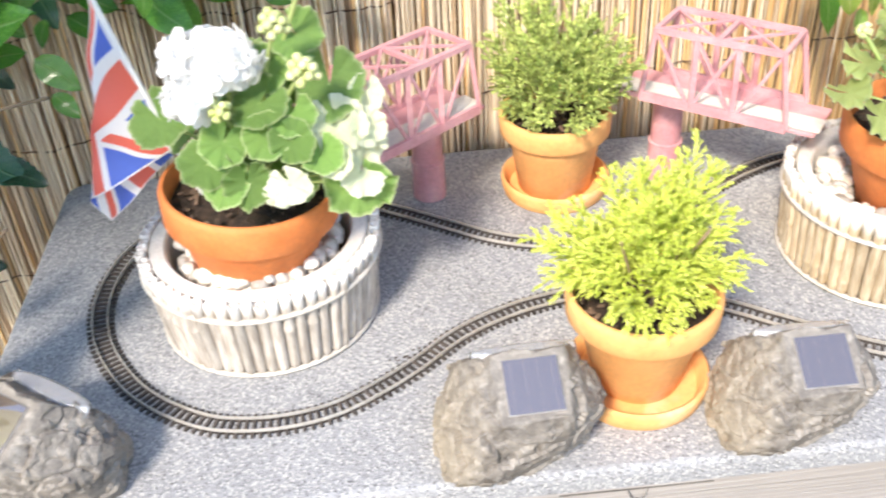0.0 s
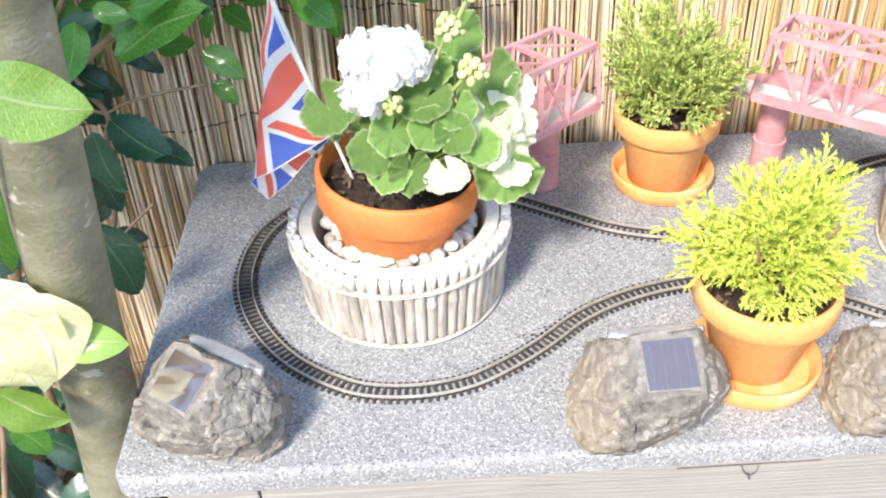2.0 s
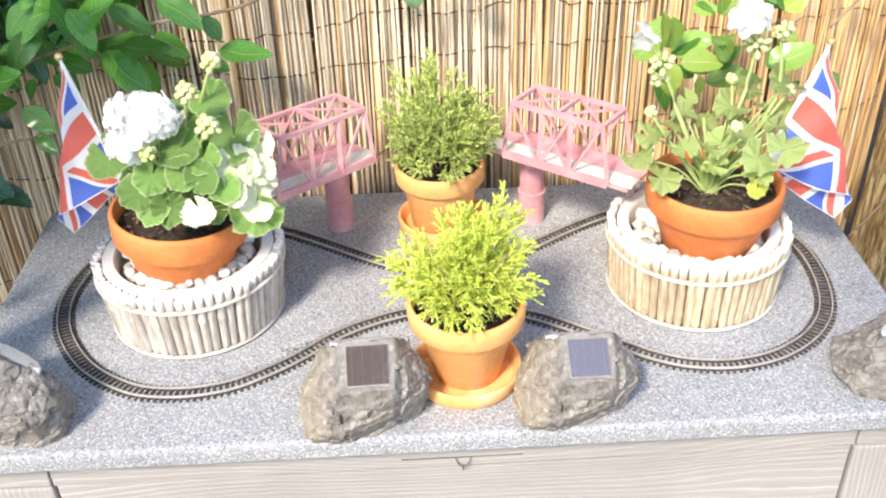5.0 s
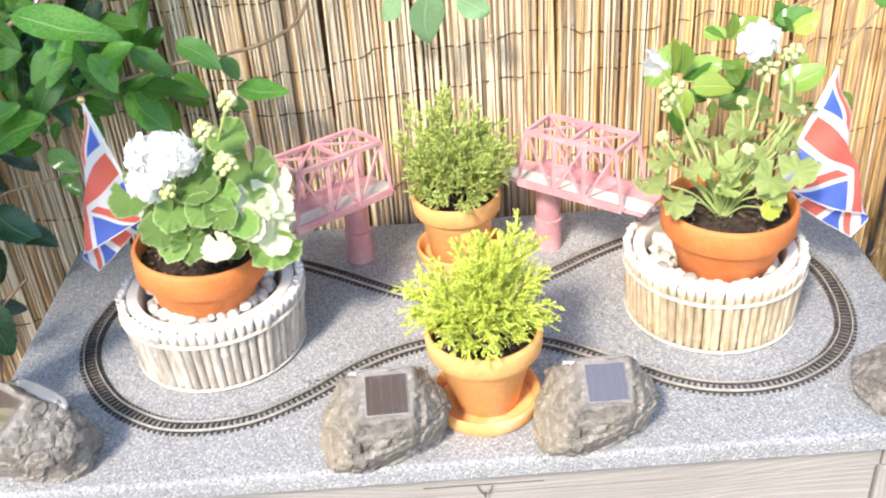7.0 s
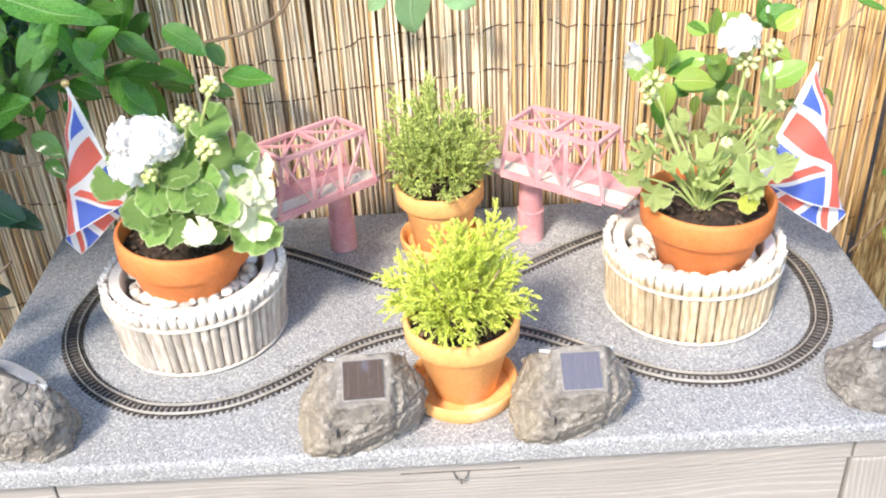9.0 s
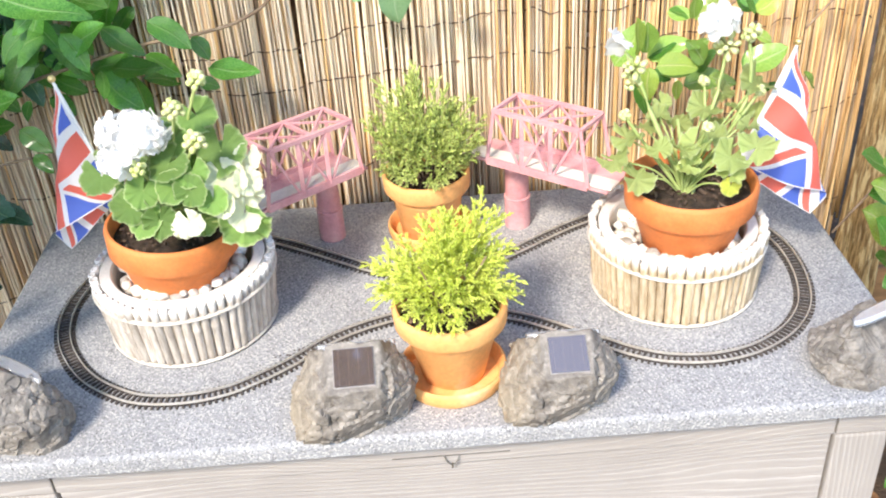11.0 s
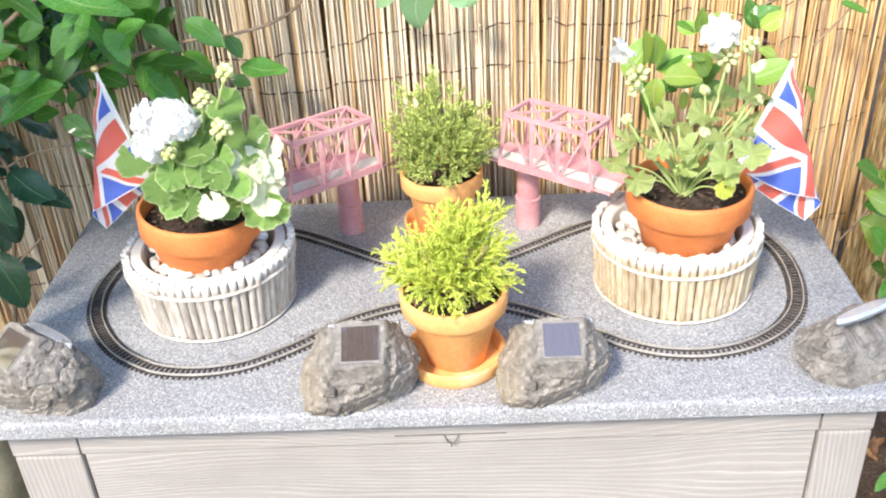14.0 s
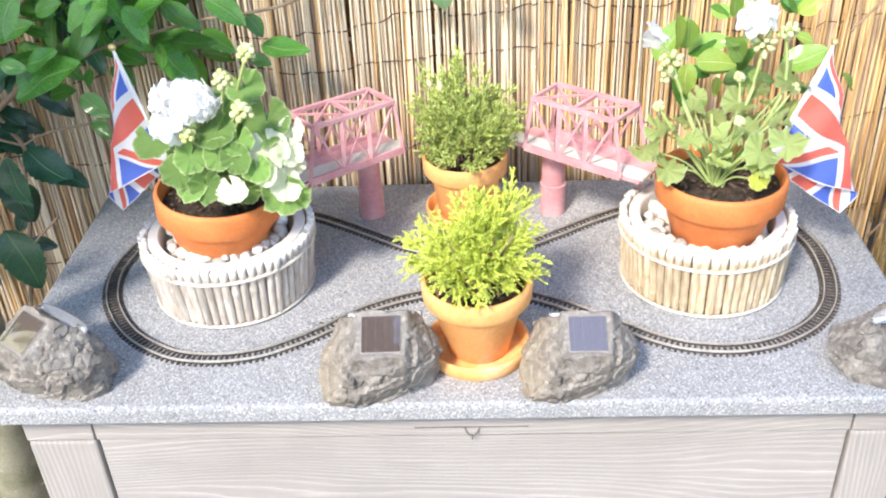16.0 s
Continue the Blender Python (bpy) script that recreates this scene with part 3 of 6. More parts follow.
split_post("timber_post", "rough split golden-brown timber post at the end of the reed screen", 0.836, 0.680, 0.036, 0.002, 1.5, 1)
split_post("timber_stake", "thin rough brown stake leaning beside the timber post", 0.786, 0.664, 0.010, 0.010, 1.35, 5)


# ---- storage box ----
def outline(x0, y0, x1, y1, radii, steps=8):
    """Rounded rectangle, counter-clockwise from the front left corner; radii: front left, front right, back right, back left."""
    pts = []
    for (cx, cy, a0), r in zip(((x0, y0, 180), (x1, y0, 270), (x1, y1, 0), (x0, y1, 90)), radii):
        mx = cx + (r if cx == x0 else -r)
        my = cy + (r if cy == y0 else -r)
        for k in range(steps + 1):
            a = radians(a0 + 90 * k / steps)
            pts.append(Vector((mx + r * math.cos(a), my + r * math.sin(a), 0)))
    return pts


def slab(pts, profile):
    """Solid over an outline; profile: rows of (inset, z) from the bottom up."""
    bm = bmesh.new()
    n = len(pts)
    normals = []
    for i in range(n):
        d = pts[(i + 1) % n] - pts[i - 1]
        normals.append(Vector((-d.y, d.x, 0)).normalized())
    rings = [[bm.verts.new(p + q * inset + Vector((0, 0, z))) for p, q in zip(pts, normals)] for inset, z in profile]
    for a, b in zip(rings, rings[1:]):
        for k in range(n):
            bm.faces.new((a[k], a[(k + 1) % n], b[(k + 1) % n], b[k]))
    bm.faces.new(rings[0][::-1])
    bm.faces.new(rings[-1])
    bmesh.ops.recalc_face_normals(bm, faces=bm.faces)
    return bm


def storage_box():
    thing = base("storage_box", "grey wood-look resin garden storage box with speckled lid", "storage box")
    rim = [(0.005, TOP - 0.029), (0.0, TOP - 0.025), (0.0, TOP - 0.009), (0.0006, TOP - 0.0050), (0.0020, TOP - 0.0021), (0.0042, TOP - 0.0006), (0.0070, TOP)]
    part("lid", slab(outline(-0.637, -0.018, 0.616, 0.558, (0.022, 0.022, 0.12, 0.028)), rim), LID, thing, "speckled grey granular lid with a rounded edge", smooth=False)
    F = 0.022  # the front stands back under the lid
    part("lid_core", box((-0.56, F + 0.04, 0.49), (0.55, 0.5, TOP - 0.030), 0.0), RESIN_X, thing)
    for lo, hi in ((-0.505, 0.5065), (-0.602, -0.5075), (0.509, 0.580)):
        part("rail", box((lo, F - 0.005, 0.482), (hi, F + 0.030, TOP - 0.030), 0.0025), RESIN_X, thing)
    part("front_panel", box((-0.504, F, 0.045), (0.5055, F + 0.024, 0.4795), 0.003), RESIN_X, thing, "wood-grained front panel")
    for lo, hi, side in ((-0.602, -0.5075, -0.596), (0.509, 0.580, 0.562)):
        part("corner_post", box((lo, F - 0.004, 0.0), (hi, F + 0.082, 0.4795), 0.005), RESIN_Z, thing)
        part("side_panel", box((side, F + 0.084, 0.03), (side + 0.013, 0.45, 0.4795), 0.003), RESIN_X, thing)
        part("corner_post", box((lo, 0.452, 0.0), (hi, 0.53, 0.4795), 0.006), RESIN_Z, thing)
    part("back_panel", box((-0.497, 0.5, 0.03), (0.497, 0.52, 0.4795), 0.003), RESIN_X, thing)
    part("floor_panel", box((-0.497, F + 0.026, 0.03), (0.497, 0.498, 0.045), 0.0), RESIN_X, thing)
    part("hasp_slot", box((-0.069, F - 0.0064, 0.4978), (0.083, F - 0.0051, 0.4988), 0.0), LATCH, thing, "thin dark slot under the lid")
    hook = [(x, F + y, z - 0.0345) for x, y, z in ((-0.0015, -0.006, 0.532), (0.0005, -0.009, 0.527), (0.0045, -0.010, 0.5215), (0.008, -0.010, 0.5195), (0.0115, -0.010, 0.5215), (0.0155, -0.009, 0.527), (0.0175, -0.006, 0.532))]
    part("latch_ring", sweep(hook, 0.0009, 6), LATCH, thing, "small dark wire latch ring")
    part("latch_pin", sweep([(0.008, F - 0.004, 0.483), (0.008, F - 0.0105, 0.4825), (0.008, F - 0.0105, 0.4805)], 0.0014, 6), LATCH, thing)
    return thing


storage_box()


# ---- railway ----
TRACK_LINE = [(0.002, 0.229), (-0.055, 0.220), (-0.104, 0.203), (-0.150, 0.177), (-0.193, 0.140), (-0.237, 0.109), (-0.282, 0.086), (-0.335, 0.077),
              (-0.390, 0.083), (-0.433, 0.104), (-0.473, 0.136), (-0.506, 0.180), (-0.529, 0.228), (-0.540, 0.285), (-0.534, 0.345), (-0.513, 0.395), (-0.470, 0.440),
              (-0.415, 0.465), (-0.360, 0.473), (-0.300, 0.465), (-0.245, 0.446), (-0.195, 0.416), (-0.140, 0.379), (-0.093, 0.348), (-0.045, 0.328), (0.003, 0.320),
              (0.050, 0.327), (0.098, 0.348), (0.146, 0.378), (0.195, 0.411), (0.245, 0.440), (0.300, 0.463), (0.360, 0.472), (0.420, 0.463), (0.475, 0.433),
              (0.512, 0.388), (0.531, 0.335), (0.534, 0.280), (0.527, 0.225), (0.510, 0.175), (0.479, 0.133), (0.440, 0.104), (0.400, 0.087), (0.353, 0.080),
              (0.303, 0.086), (0.262, 0.103), (0.226, 0.127), (0.185, 0.155), (0.147, 0.181), (0.105, 0.204), (0.055, 0.222)]


def railway_track():
    thing = base("model_railway_track", "dark-sleepered model railway track laid in a waisted loop on the lid", "railway track", pose(0, 0, TOP))
    fine = spline([(x, y, 0) for x, y in TRACK_LINE], 24, True)
    length = [0.0]
    for a, b in zip(fine, fine[1:] + fine[:1]):
        length.append(length[-1] + (b - a).length)
    total = length[-1]
    count = int(total / 0.0078)

    def along(s):
        s %= total
        k = int(np.searchsorted(length, s, side="right")) - 1
        k = min(k, len(fine) - 1)
        a, b = fine[k], fine[(k + 1) % len(fine)]
        p = a.lerp(b, (s - length[k]) / max(1e-9, length[k + 1] - length[k]))
        d = (fine[(k + 2) % len(fine)] - fine[k - 1]).normalized()
        return p, d

    for side in (-1, 1):
        pts = []
        for k in range(420):
            p, d = along(total * k / 420)
            pts.append(p + Vector((-d.y, d.x, 0)) * side * 0.0083 + Vector((0, 0, 0.0046)))
        part("rail", sweep(pts, 0, closed=True, square=(0.0007, 0.0016)), RAIL, thing, "thin bright nickel rail")
        web = [p + Vector((0, 0, -0.0038)) for p in pts]
        part("chair_strip", sweep(web, 0, closed=True, square=(0.0011, 0.0007)), SLEEPER, thing)
    bm = box((-0.0017, -0.0150, 0.0002), (0.0017, 0.0150, 0.0030), 0.0004, segments=1)
    me = bpy.data.meshes.new("sleeper")
    bm.to_mesh(me)
    bm.free()
    me.materials.append(SLEEPER)
    hidden = bmesh.new()
    made = 0
    for k in range(count):
        p, d = along(total * k / count)
        m = Matrix.Translation(p) @ Matrix.Rotation(math.atan2(d.y, d.x), 4, "Z")
        behind = p.y > 0.42 or (abs(p.x) < 0.1 and p.y < 0.26)
        if made < 300 and not behind:
            share("sleeper", me, thing, m)
            made += 1
        else:
            t = box((-0.0017, -0.0150, 0.0002), (0.0017, 0.0150, 0.0030), m=m)
            tmp = bpy.data.meshes.new("t")
            t.to_mesh(tmp)
            t.free()
            hidden.from_mesh(tmp)
            bpy.data.meshes.remove(tmp)
    tagged(part("sleeper", hidden, SLEEPER, thing), kind="stuff")
    return thing


railway_track()


def model_bridge(name_at, truss_at, flip):
    """A truss bridge span on one round pier; flip: -1 mirrors the span end to end."""
    thing = base("model_bridge", "faded red plastic truss bridge span on a round pier", "model bridge", name_at, group="railway bridges")
    inv = name_at.inverted()
    m = inv @ truss_at
    L, T, W, H = 0.086, 0.0723, 0.0355, 0.084
    part("pier", lathe([(0.0205, 0.0), (0.0208, 0.003), (0.0203, 0.05), (0.0212, 0.051), (0.0212, 0.0535), (0.0188, 0.0545), (0.0182, 0.128)], 40), PINK, thing, "round pink-red pier with a raised collar", smooth=False)

    def bar(name, a, b, across=0.0021, up=0.0021):
        part(name, sweep([m @ Vector(a), m @ Vector(b)], 0, square=(across, up)), PINK, thing)

    part("deck", box((-L - (0.03 if flip > 0 else 0.032), -W + 0.002, -0.004), (L + (0.012 if flip > 0 else 0.03), W - 0.002, 0.0), 0.0008, m=m), PINK, thing)
    part("walkway", box((-L - (0.034 if flip > 0 else 0.036), -W + 0.006, 0.0005), (L + (0.010 if flip > 0 else 0.034), -0.002, 0.004), 0.0008, m=m), PLANK, thing, "pale wooden walkway strip along the deck")
    for s in (-1, 1):
        y0, y1 = s * W, s * (W - 0.003)
        bar("bottom_chord", (-L, y0, 0.001), (L, y0, 0.001), 0.0024, 0.0058)
        bar("top_chord", (-T, y1, H), (T, y1, H), 0.0032, 0.0030)
        for e in (-1, 1):
            bar("end_post", (e * L, y0, 0), (e * T, y1, H), 0.0026, 0.0026)
            bar("upright", (e * 0.024, y0, 0), (e * 0.024, y1, H), 0.0032, 0.0020)
            bar("diagonal", (e * T, y1, H), (e * 0.028, y0, 0.002), 0.0015, 0.0018)
        bar("diagonal", (-0.024, y1, H), (0.024, y0, 0), 0.0015, 0.0018)
        bar("diagonal", (0.024, y1, H), (-0.024, y0, 0), 0.0015, 0.0018)
    q = W - 0.003
    for x in (-T, 0.0, T):
        bar("cross_beam", (x, -q, H), (x, q, H), 0.0028, 0.0026)
    for a, b in ((-T, 0.0), (0.0, T)):
        bar("top_brace", (a, -q, H + 0.0005), (b, q, H + 0.0005), 0.0016, 0.0014)
        bar("top_brace", (a, q, H - 0.0005), (b, -q, H - 0.0005), 0.0016, 0.0014)
    return thing


model_bridge(pose(-0.157, 0.456, TOP), pose(-0.1825, 0.388, 0.711, 0, 2.5, 41), 1)
model_bridge(pose(0.143, 0.453, TOP), pose(0.1835, 0.388, 0.710, 0, -0.8, -39), -1)


# ---- cane planters with pebbles ----
def cane_planter(at, cane_mat, label, seed, flare):
    thing = base("cane_planter", label, "planter ring", at, group="cane planter rings")
    rng = random.Random(seed)
    meshes = []
    for k in range(7):
        bm = bmesh.new()
        r = rng.uniform(0.0058, 0.0066)
        h = rng.uniform(0.0990, 0.1040)
        node = rng.uniform(0.15, 0.85) if k % 2 else -1
        prof = [(r * 0.96, 0.0)]
        for j in range(1, 9):
            t = j / 9
            prof.append((r * (1 + 0.012 * math.sin(5 * t + k)), h * t))
        if node > 0:
            z = node * h
            prof = [p for p in prof if abs(p[1] - z) > 0.006] + [(r, z - 0.005), (r * 1.16, z - 0.0015), (r * 1.18, z + 0.0015), (r, z + 0.005)]
            prof.sort(key=lambda p: p[1])
        prof += [(r, h - 0.0015), (r * 0.93, h), (r * 0.62, h), (r * 0.55, h - 0.008), (0.0, h - 0.008)]
        lathe(prof, 10, bm)
        me = bpy.data.meshes.new("cane")
        bm.to_mesh(me)
        bm.free()
        me.materials.append(cane_mat)
        me.shade_smooth()
        meshes.append(me)
    n = 61
    for k in range(n):
        a = 2 * math.pi * (k + rng.uniform(-0.07, 0.07)) / n
        m = Matrix.Rotation(a, 4, "Z") @ Matrix.Translation((0.1105 + rng.uniform(-0.001, 0.001), 0, 0.001)) @ Matrix.Rotation(radians(flare + rng.uniform(-0.5, 0.5)), 4, "Y") @ Matrix.Rotation(rng.uniform(0, 6), 4, "Z")
        share("cane", meshes[rng.randrange(7)], thing, m)

    def band(z, r, h, w):
        bm = lathe([(r - w, z), (r, z + 0.2 * h), (r + w * 0.6, z + 0.5 * h), (r, z + 0.8 * h), (r - w, z + h), (r - w, z)], 64)
        return bm

    part("top_band", band(0.0780, 0.1175 + 0.080 * math.sin(radians(flare)), 0.0068, 0.0034), BAND, thing, "pale split-cane band", smooth=True)
    part("bottom_band", band(0.001, 0.1178, 0.0055, 0.003), BAND, thing, "pale split-cane band", smooth=True)
    lip = 0.1030 + 0.10 * math.sin(radians(flare))
    part("inner_ring", lathe([(0.100, 0.03), (lip, 0.098), (lip - 0.001, 0.101), (lip - 0.015, 0.101), (lip - 0.017, 0.098), (0.088, 0.030), (0.0, 0.030), (0.0, 0.024), (0.099, 0.024), (0.100, 0.03)], 64), BASKET, thing, "white inner ring", smooth=False)
    return thing


def pebbles(at, seed, hole, sunk):
    """White pebbles filling the planter round the pot."""
    rng = random.Random(seed)
    src = bmesh.new()
    bmesh.ops.create_icosphere(src, subdivisions=2, radius=1)
    co = np.array([v.co[:] for v in src.verts])
    tri = np.array([[v.index for v in f.verts] for f in src.faces])
    src.free()
    verts, faces, n = [], [], 0
    for k in range(200):
        r, a = math.sqrt(rng.uniform(hole ** 2, 0.090 ** 2)), rng.uniform(0, 2 * math.pi)
        s = rng.uniform(0.0065, 0.0115)
        size = np.array([s * rng.uniform(0.8, 1.25), s * rng.uniform(0.8, 1.2), s * rng.uniform(0.6, 0.9)])
        rot = np.array(Euler((rng.uniform(-0.5, 0.5), rng.uniform(-0.5, 0.5), rng.uniform(0, 6))).to_matrix())
        lump = 1 + 0.10 * np.sin(co @ np.array([3.1, 2.2, 4.0]) + k)[:, None]
        r = min(r, 0.0905 - size.max())
        z = 0.067 - sunk + rng.uniform(0, 0.016) + 0.55 * max(0, r - 0.058)
        verts.append((co * lump * size) @ rot.T + np.array([r * math.cos(a), r * math.sin(a), z]))
        faces.append(tri + n)
        n += len(co)
    me = bpy.data.meshes.new("pebbles")
    me.from_pydata(np.concatenate(verts).tolist(), [], np.concatenate(faces).tolist())
    me.materials.append(PEBBLE)
    me.shade_smooth()
    bed = lathe([(0.0, 0.031), (0.086, 0.031), (0.086, 0.056 - sunk), (0.0, 0.056 - sunk)], 40)
    t = bpy.data.meshes.new("t")
    bed.to_mesh(t)
    bed.free()
    bm = bmesh.new()
    bm.from_mesh(t)
    for f in bm.faces:
        f.material_index = 1
    bm.from_mesh(me)
    bpy.data.meshes.remove(t)
    me.materials.append(GRIT)
    bm.to_mesh(me)
    bm.free()
    ob = new("pebbles", me)
    ob.matrix_basis = at
    return tagged(ob, "white and grey pebbles filling the cane ring round the pot", "pebbles", kind="stuff")


DRUM_L, DRUM_R = pose(-0.347, 0.262, TOP, 0, 0, 20), pose(0.349, 0.265, TOP, 0, 0, 5)
cane_planter(DRUM_L, CANE_GREY, "round planter ring of bleached grey canes bound with cane bands", 3, 6.5)
cane_planter(DRUM_R, CANE_TAN, "round planter ring of tan canes bound with cane bands", 8, 4.2)
pebbles(DRUM_L, 4, 0.053, -0.003)
pebbles(DRUM_R, 9, 0.053, 0.002)


# ---- pots ----
def pot_part(parent, rim, foot, height, collar, material, soil_below=0.02, at=None):
    """Flower pot with a collar, wall thickness and a bed of soil."""
    w = 0.0055
    neck = rim - 0.006
    prof = [(0.0, 0.0), (foot - 0.003, 0.0), (foot, 0.003), (neck - 0.005, height - collar - 0.002), (neck - 0.0035, height - collar), (rim - 0.002, height - collar + 0.001),
            (rim, height - collar + 0.004), (rim + 0.0012, height - 0.006), (rim, height - 0.002), (rim - 0.002, height), (rim - w + 0.001, height), (rim - w - 0.001, height - 0.003),
            (rim - w - 0.004, height - collar), (foot - w, 0.006), (0.0, 0.006)]
    pot = part("pot", lathe(prof, 64), material, parent, "terracotta pot with a thick collar", smooth=False, at=at)
    for poly in pot.data.polygons:
        poly.use_smooth = True
    pot.data.set_sharp_from_angle(angle=radians(38))
    rng = random.Random(int(rim * 1e4))
    bm = bmesh.new()
    rs = rim - w - 0.004
    rings = [[bm.verts.new((0, 0, height - soil_below + 0.004))]]
    for i in range(1, 9):
        r = rs * i / 8
        rings.append([bm.verts.new((r * math.cos(a), r * math.sin(a), height - soil_below + 0.006 * noise.noise((r * 60 * math.cos(a), r * 60 * math.sin(a), rim * 50)) + 0.003 * rng.random())) for a in (2 * math.pi * k / 32 for k in range(32))])
    for k in range(32):
        bm.faces.new((rings[0][0], rings[1][k], rings[1][(k + 1) % 32]))
    for a, b in zip(rings[1:], rings[2:]):
        for k in range(32):
            bm.faces.new((a[k], b[k], b[(k + 1) % 32], a[(k + 1) % 32]))
    part("soil", bm, SOIL, parent, "dark damp potting soil", at=at)
    chips = bmesh.new()
    for k in range(90):
        r, a = rs * math.sqrt(rng.random()) * 0.93, rng.uniform(0, 6.28)
        s = rng.uniform(0.0016, 0.0058)
        box((-s, -s * rng.uniform(0.25, 0.5), -0.001), (s, s * 0.35, 0.0012), bm=chips, m=Matrix.Translation((r * math.cos(a), r * math.sin(a), height - soil_below + 0.007)) @ Euler((rng.uniform(-0.5, 0.5), rng.uniform(-0.5, 0.5), rng.uniform(0, 6))).to_matrix().to_4x4())
    tagged(part("bark_chip", chips, CHIP, parent, "loose brown bark chips", at=at), kind="stuff")
    return pot


def saucer(at, radius, label):
    prof = [(0.0, 0.0), (radius * 0.92, 0.0), (radius * 0.95, 0.002), (radius - 0.0005, 0.012), (radius, 0.019), (radius - 0.0005, 0.022), (radius - 0.003, 0.0235), (radius - 0.006, 0.021), (radius * 0.84, 0.006), (0.0, 0.0055)]
    ob = part("plant_saucer", lathe(prof, 64), CLAY_PALE, smooth=True, at=at)
    ob.data.set_sharp_from_angle(angle=radians(50))
    return tagged(ob, label, "saucer", group="terracotta saucers")


saucer(pose(0.018, 0.089, TOP), 0.070, "pale orange terracotta saucer under the lime shrub")
saucer(pose(0.002, 0.447, TOP), 0.068, "pale orange terracotta saucer under the green shrub")


# ---- shrubs ----
def plume_arrays(seed, twigs, leafy, spread):
    """Unit plume along +z: a thin stem with upswept side twigs, all wrapped in small overlapping scale leaves; vertices, faces (a triangle repeats its last)."""
    rng = random.Random(seed)
    v, f = [], []
    sway = Vector((rng.uniform(-0.10, 0.10), rng.uniform(-0.10, 0.10), 0))
    lines = [(Vector((0, 0, 0.42)) + sway * 0.2, Vector((0, 0, 1.0)) + sway, 20)]
    for k in range(twigs):
        t = 0.22 + 0.68 * (k + rng.random()) / twigs
        a = k * 2.4 + rng.uniform(-0.6, 0.6)
        reach = rng.uniform(0.7, 1.2) * spread * (1.15 - 0.65 * t)
        root = Vector((0, 0, t)) + sway * t * t
        lines.append((root, root + Vector((reach * math.cos(a), reach * math.sin(a), rng.uniform(0.9, 1.6) * reach)), 12))
        if k % 2:
            side = Vector((reach * 0.5 * math.cos(a + 0.9), reach * 0.5 * math.sin(a + 0.9), 0.6 * reach))
            mid = lines[-1][0].lerp(lines[-1][1], 0.5)
            lines.append((mid, mid + side, 7))
    for a, b, n in lines:
        d = (b - a).normalized()
        x = d.orthogonal().normalized()
        y = d.cross(x)
        for k in range(n):
            p = a.lerp(b, (k + 0.5 * rng.random()) / n)
            ang = k * 2.4 + rng.uniform(-0.4, 0.4)
            side = x * math.cos(ang) + y * math.sin(ang)
            out = (side * rng.uniform(0.28, 0.6) + d).normalized()
            wid = out.cross(side).normalized()
            ln, wd = leafy * rng.uniform(0.8, 1.25), leafy * rng.uniform(0.20, 0.28)
            i = len(v)
            mid = p + out * ln * 0.5
            v += [p, mid + wid * wd, p + out * ln, mid - wid * wd, mid + side * wd * 0.9]
            f += [(i, i + 1, i + 4, i + 4), (i + 1, i + 2, i + 4, i + 4), (i + 2, i + 3, i + 4, i + 4), (i + 3, i, i + 4, i + 4)]
        i = len(v)
        for q, r in ((a, 0.009), (b, 0.004)):
            v += [q + r * (x * math.cos(w) + y * math.sin(w)) for w in (0, 2.09, 4.19)]
        f += [(i, i + 1, i + 4, i + 3), (i + 1, i + 2, i + 5, i + 4), (i + 2, i, i + 3, i + 5)]
    return np.array([list(p) for p in v]), np.array(f)


def crown_mesh(name, seed, count, wide, high, material, low, twigs, leafy, spread, droop):
    """Plumes fanning out from the foot to an uneven, gappy dome."""
    rng = random.Random(seed)
    kinds = [plume_arrays(seed * 10 + k, twigs, leafy, spread) for k in range(6)]
    verts, faces, n = [], [], 0
    for k in range(count):
        a = k * 2.39996 + rng.uniform(-0.25, 0.25)
        e = math.asin(low + (1 - low) * ((k + 0.5) / count) ** 0.9)
        d = Vector((math.cos(e) * math.cos(a) * wide, math.cos(e) * math.sin(a) * wide, math.sin(e) * high + 0.012))
        tip = d * (0.92 + 0.42 * noise.noise(d * 14 + Vector((seed, 0, 0))) + rng.uniform(-0.14, 0.16))
        start = Vector((d.x, d.y, 0)) * rng.uniform(0.10, 0.42) + Vector((0, 0, 0.004 + 0.16 * tip.z * rng.random()))
        axis = tip - start
        ln = axis.length * rng.choice((1.0, 1.0, 1.0, 0.82))
        q = np.array(axis.normalized().to_track_quat("Z", "Y").to_matrix())
        co, fa = kinds[k % 6]
        tw = rng.uniform(0, 6.28)
        c, s = math.cos(tw), math.sin(tw)
        co = co @ np.array([[c, -s, 0], [s, c, 0], [0, 0, 1]]).T
        # thin plumes stay thin: the side twigs scale less than the length
        co = co * np.array([0.085, 0.085, ln])
        w = co @ q.T + np.array(start)
        t = (co[:, 2] / ln)[:, None]
        out = Vector((d.x, d.y, 0)).normalized() if Vector((d.x, d.y)).length > 1e-4 else Vector((1, 0, 0))
        w += np.array(out)[None] * droop * t ** 2 * (1 - e / 1.6) + np.array([[0, 0, 1]]) * droop * 0.6 * np.sin(t * 3.1)
        verts.append(w)
        faces.append(fa + n)
        n += len(co)
    me = bpy.data.meshes.new(name)
    me.from_pydata(np.concatenate(verts).tolist(), [], [q[:3] if q[2] == q[3] else q for q in np.concatenate(faces).tolist()])
    me.materials.append(material)
    return me


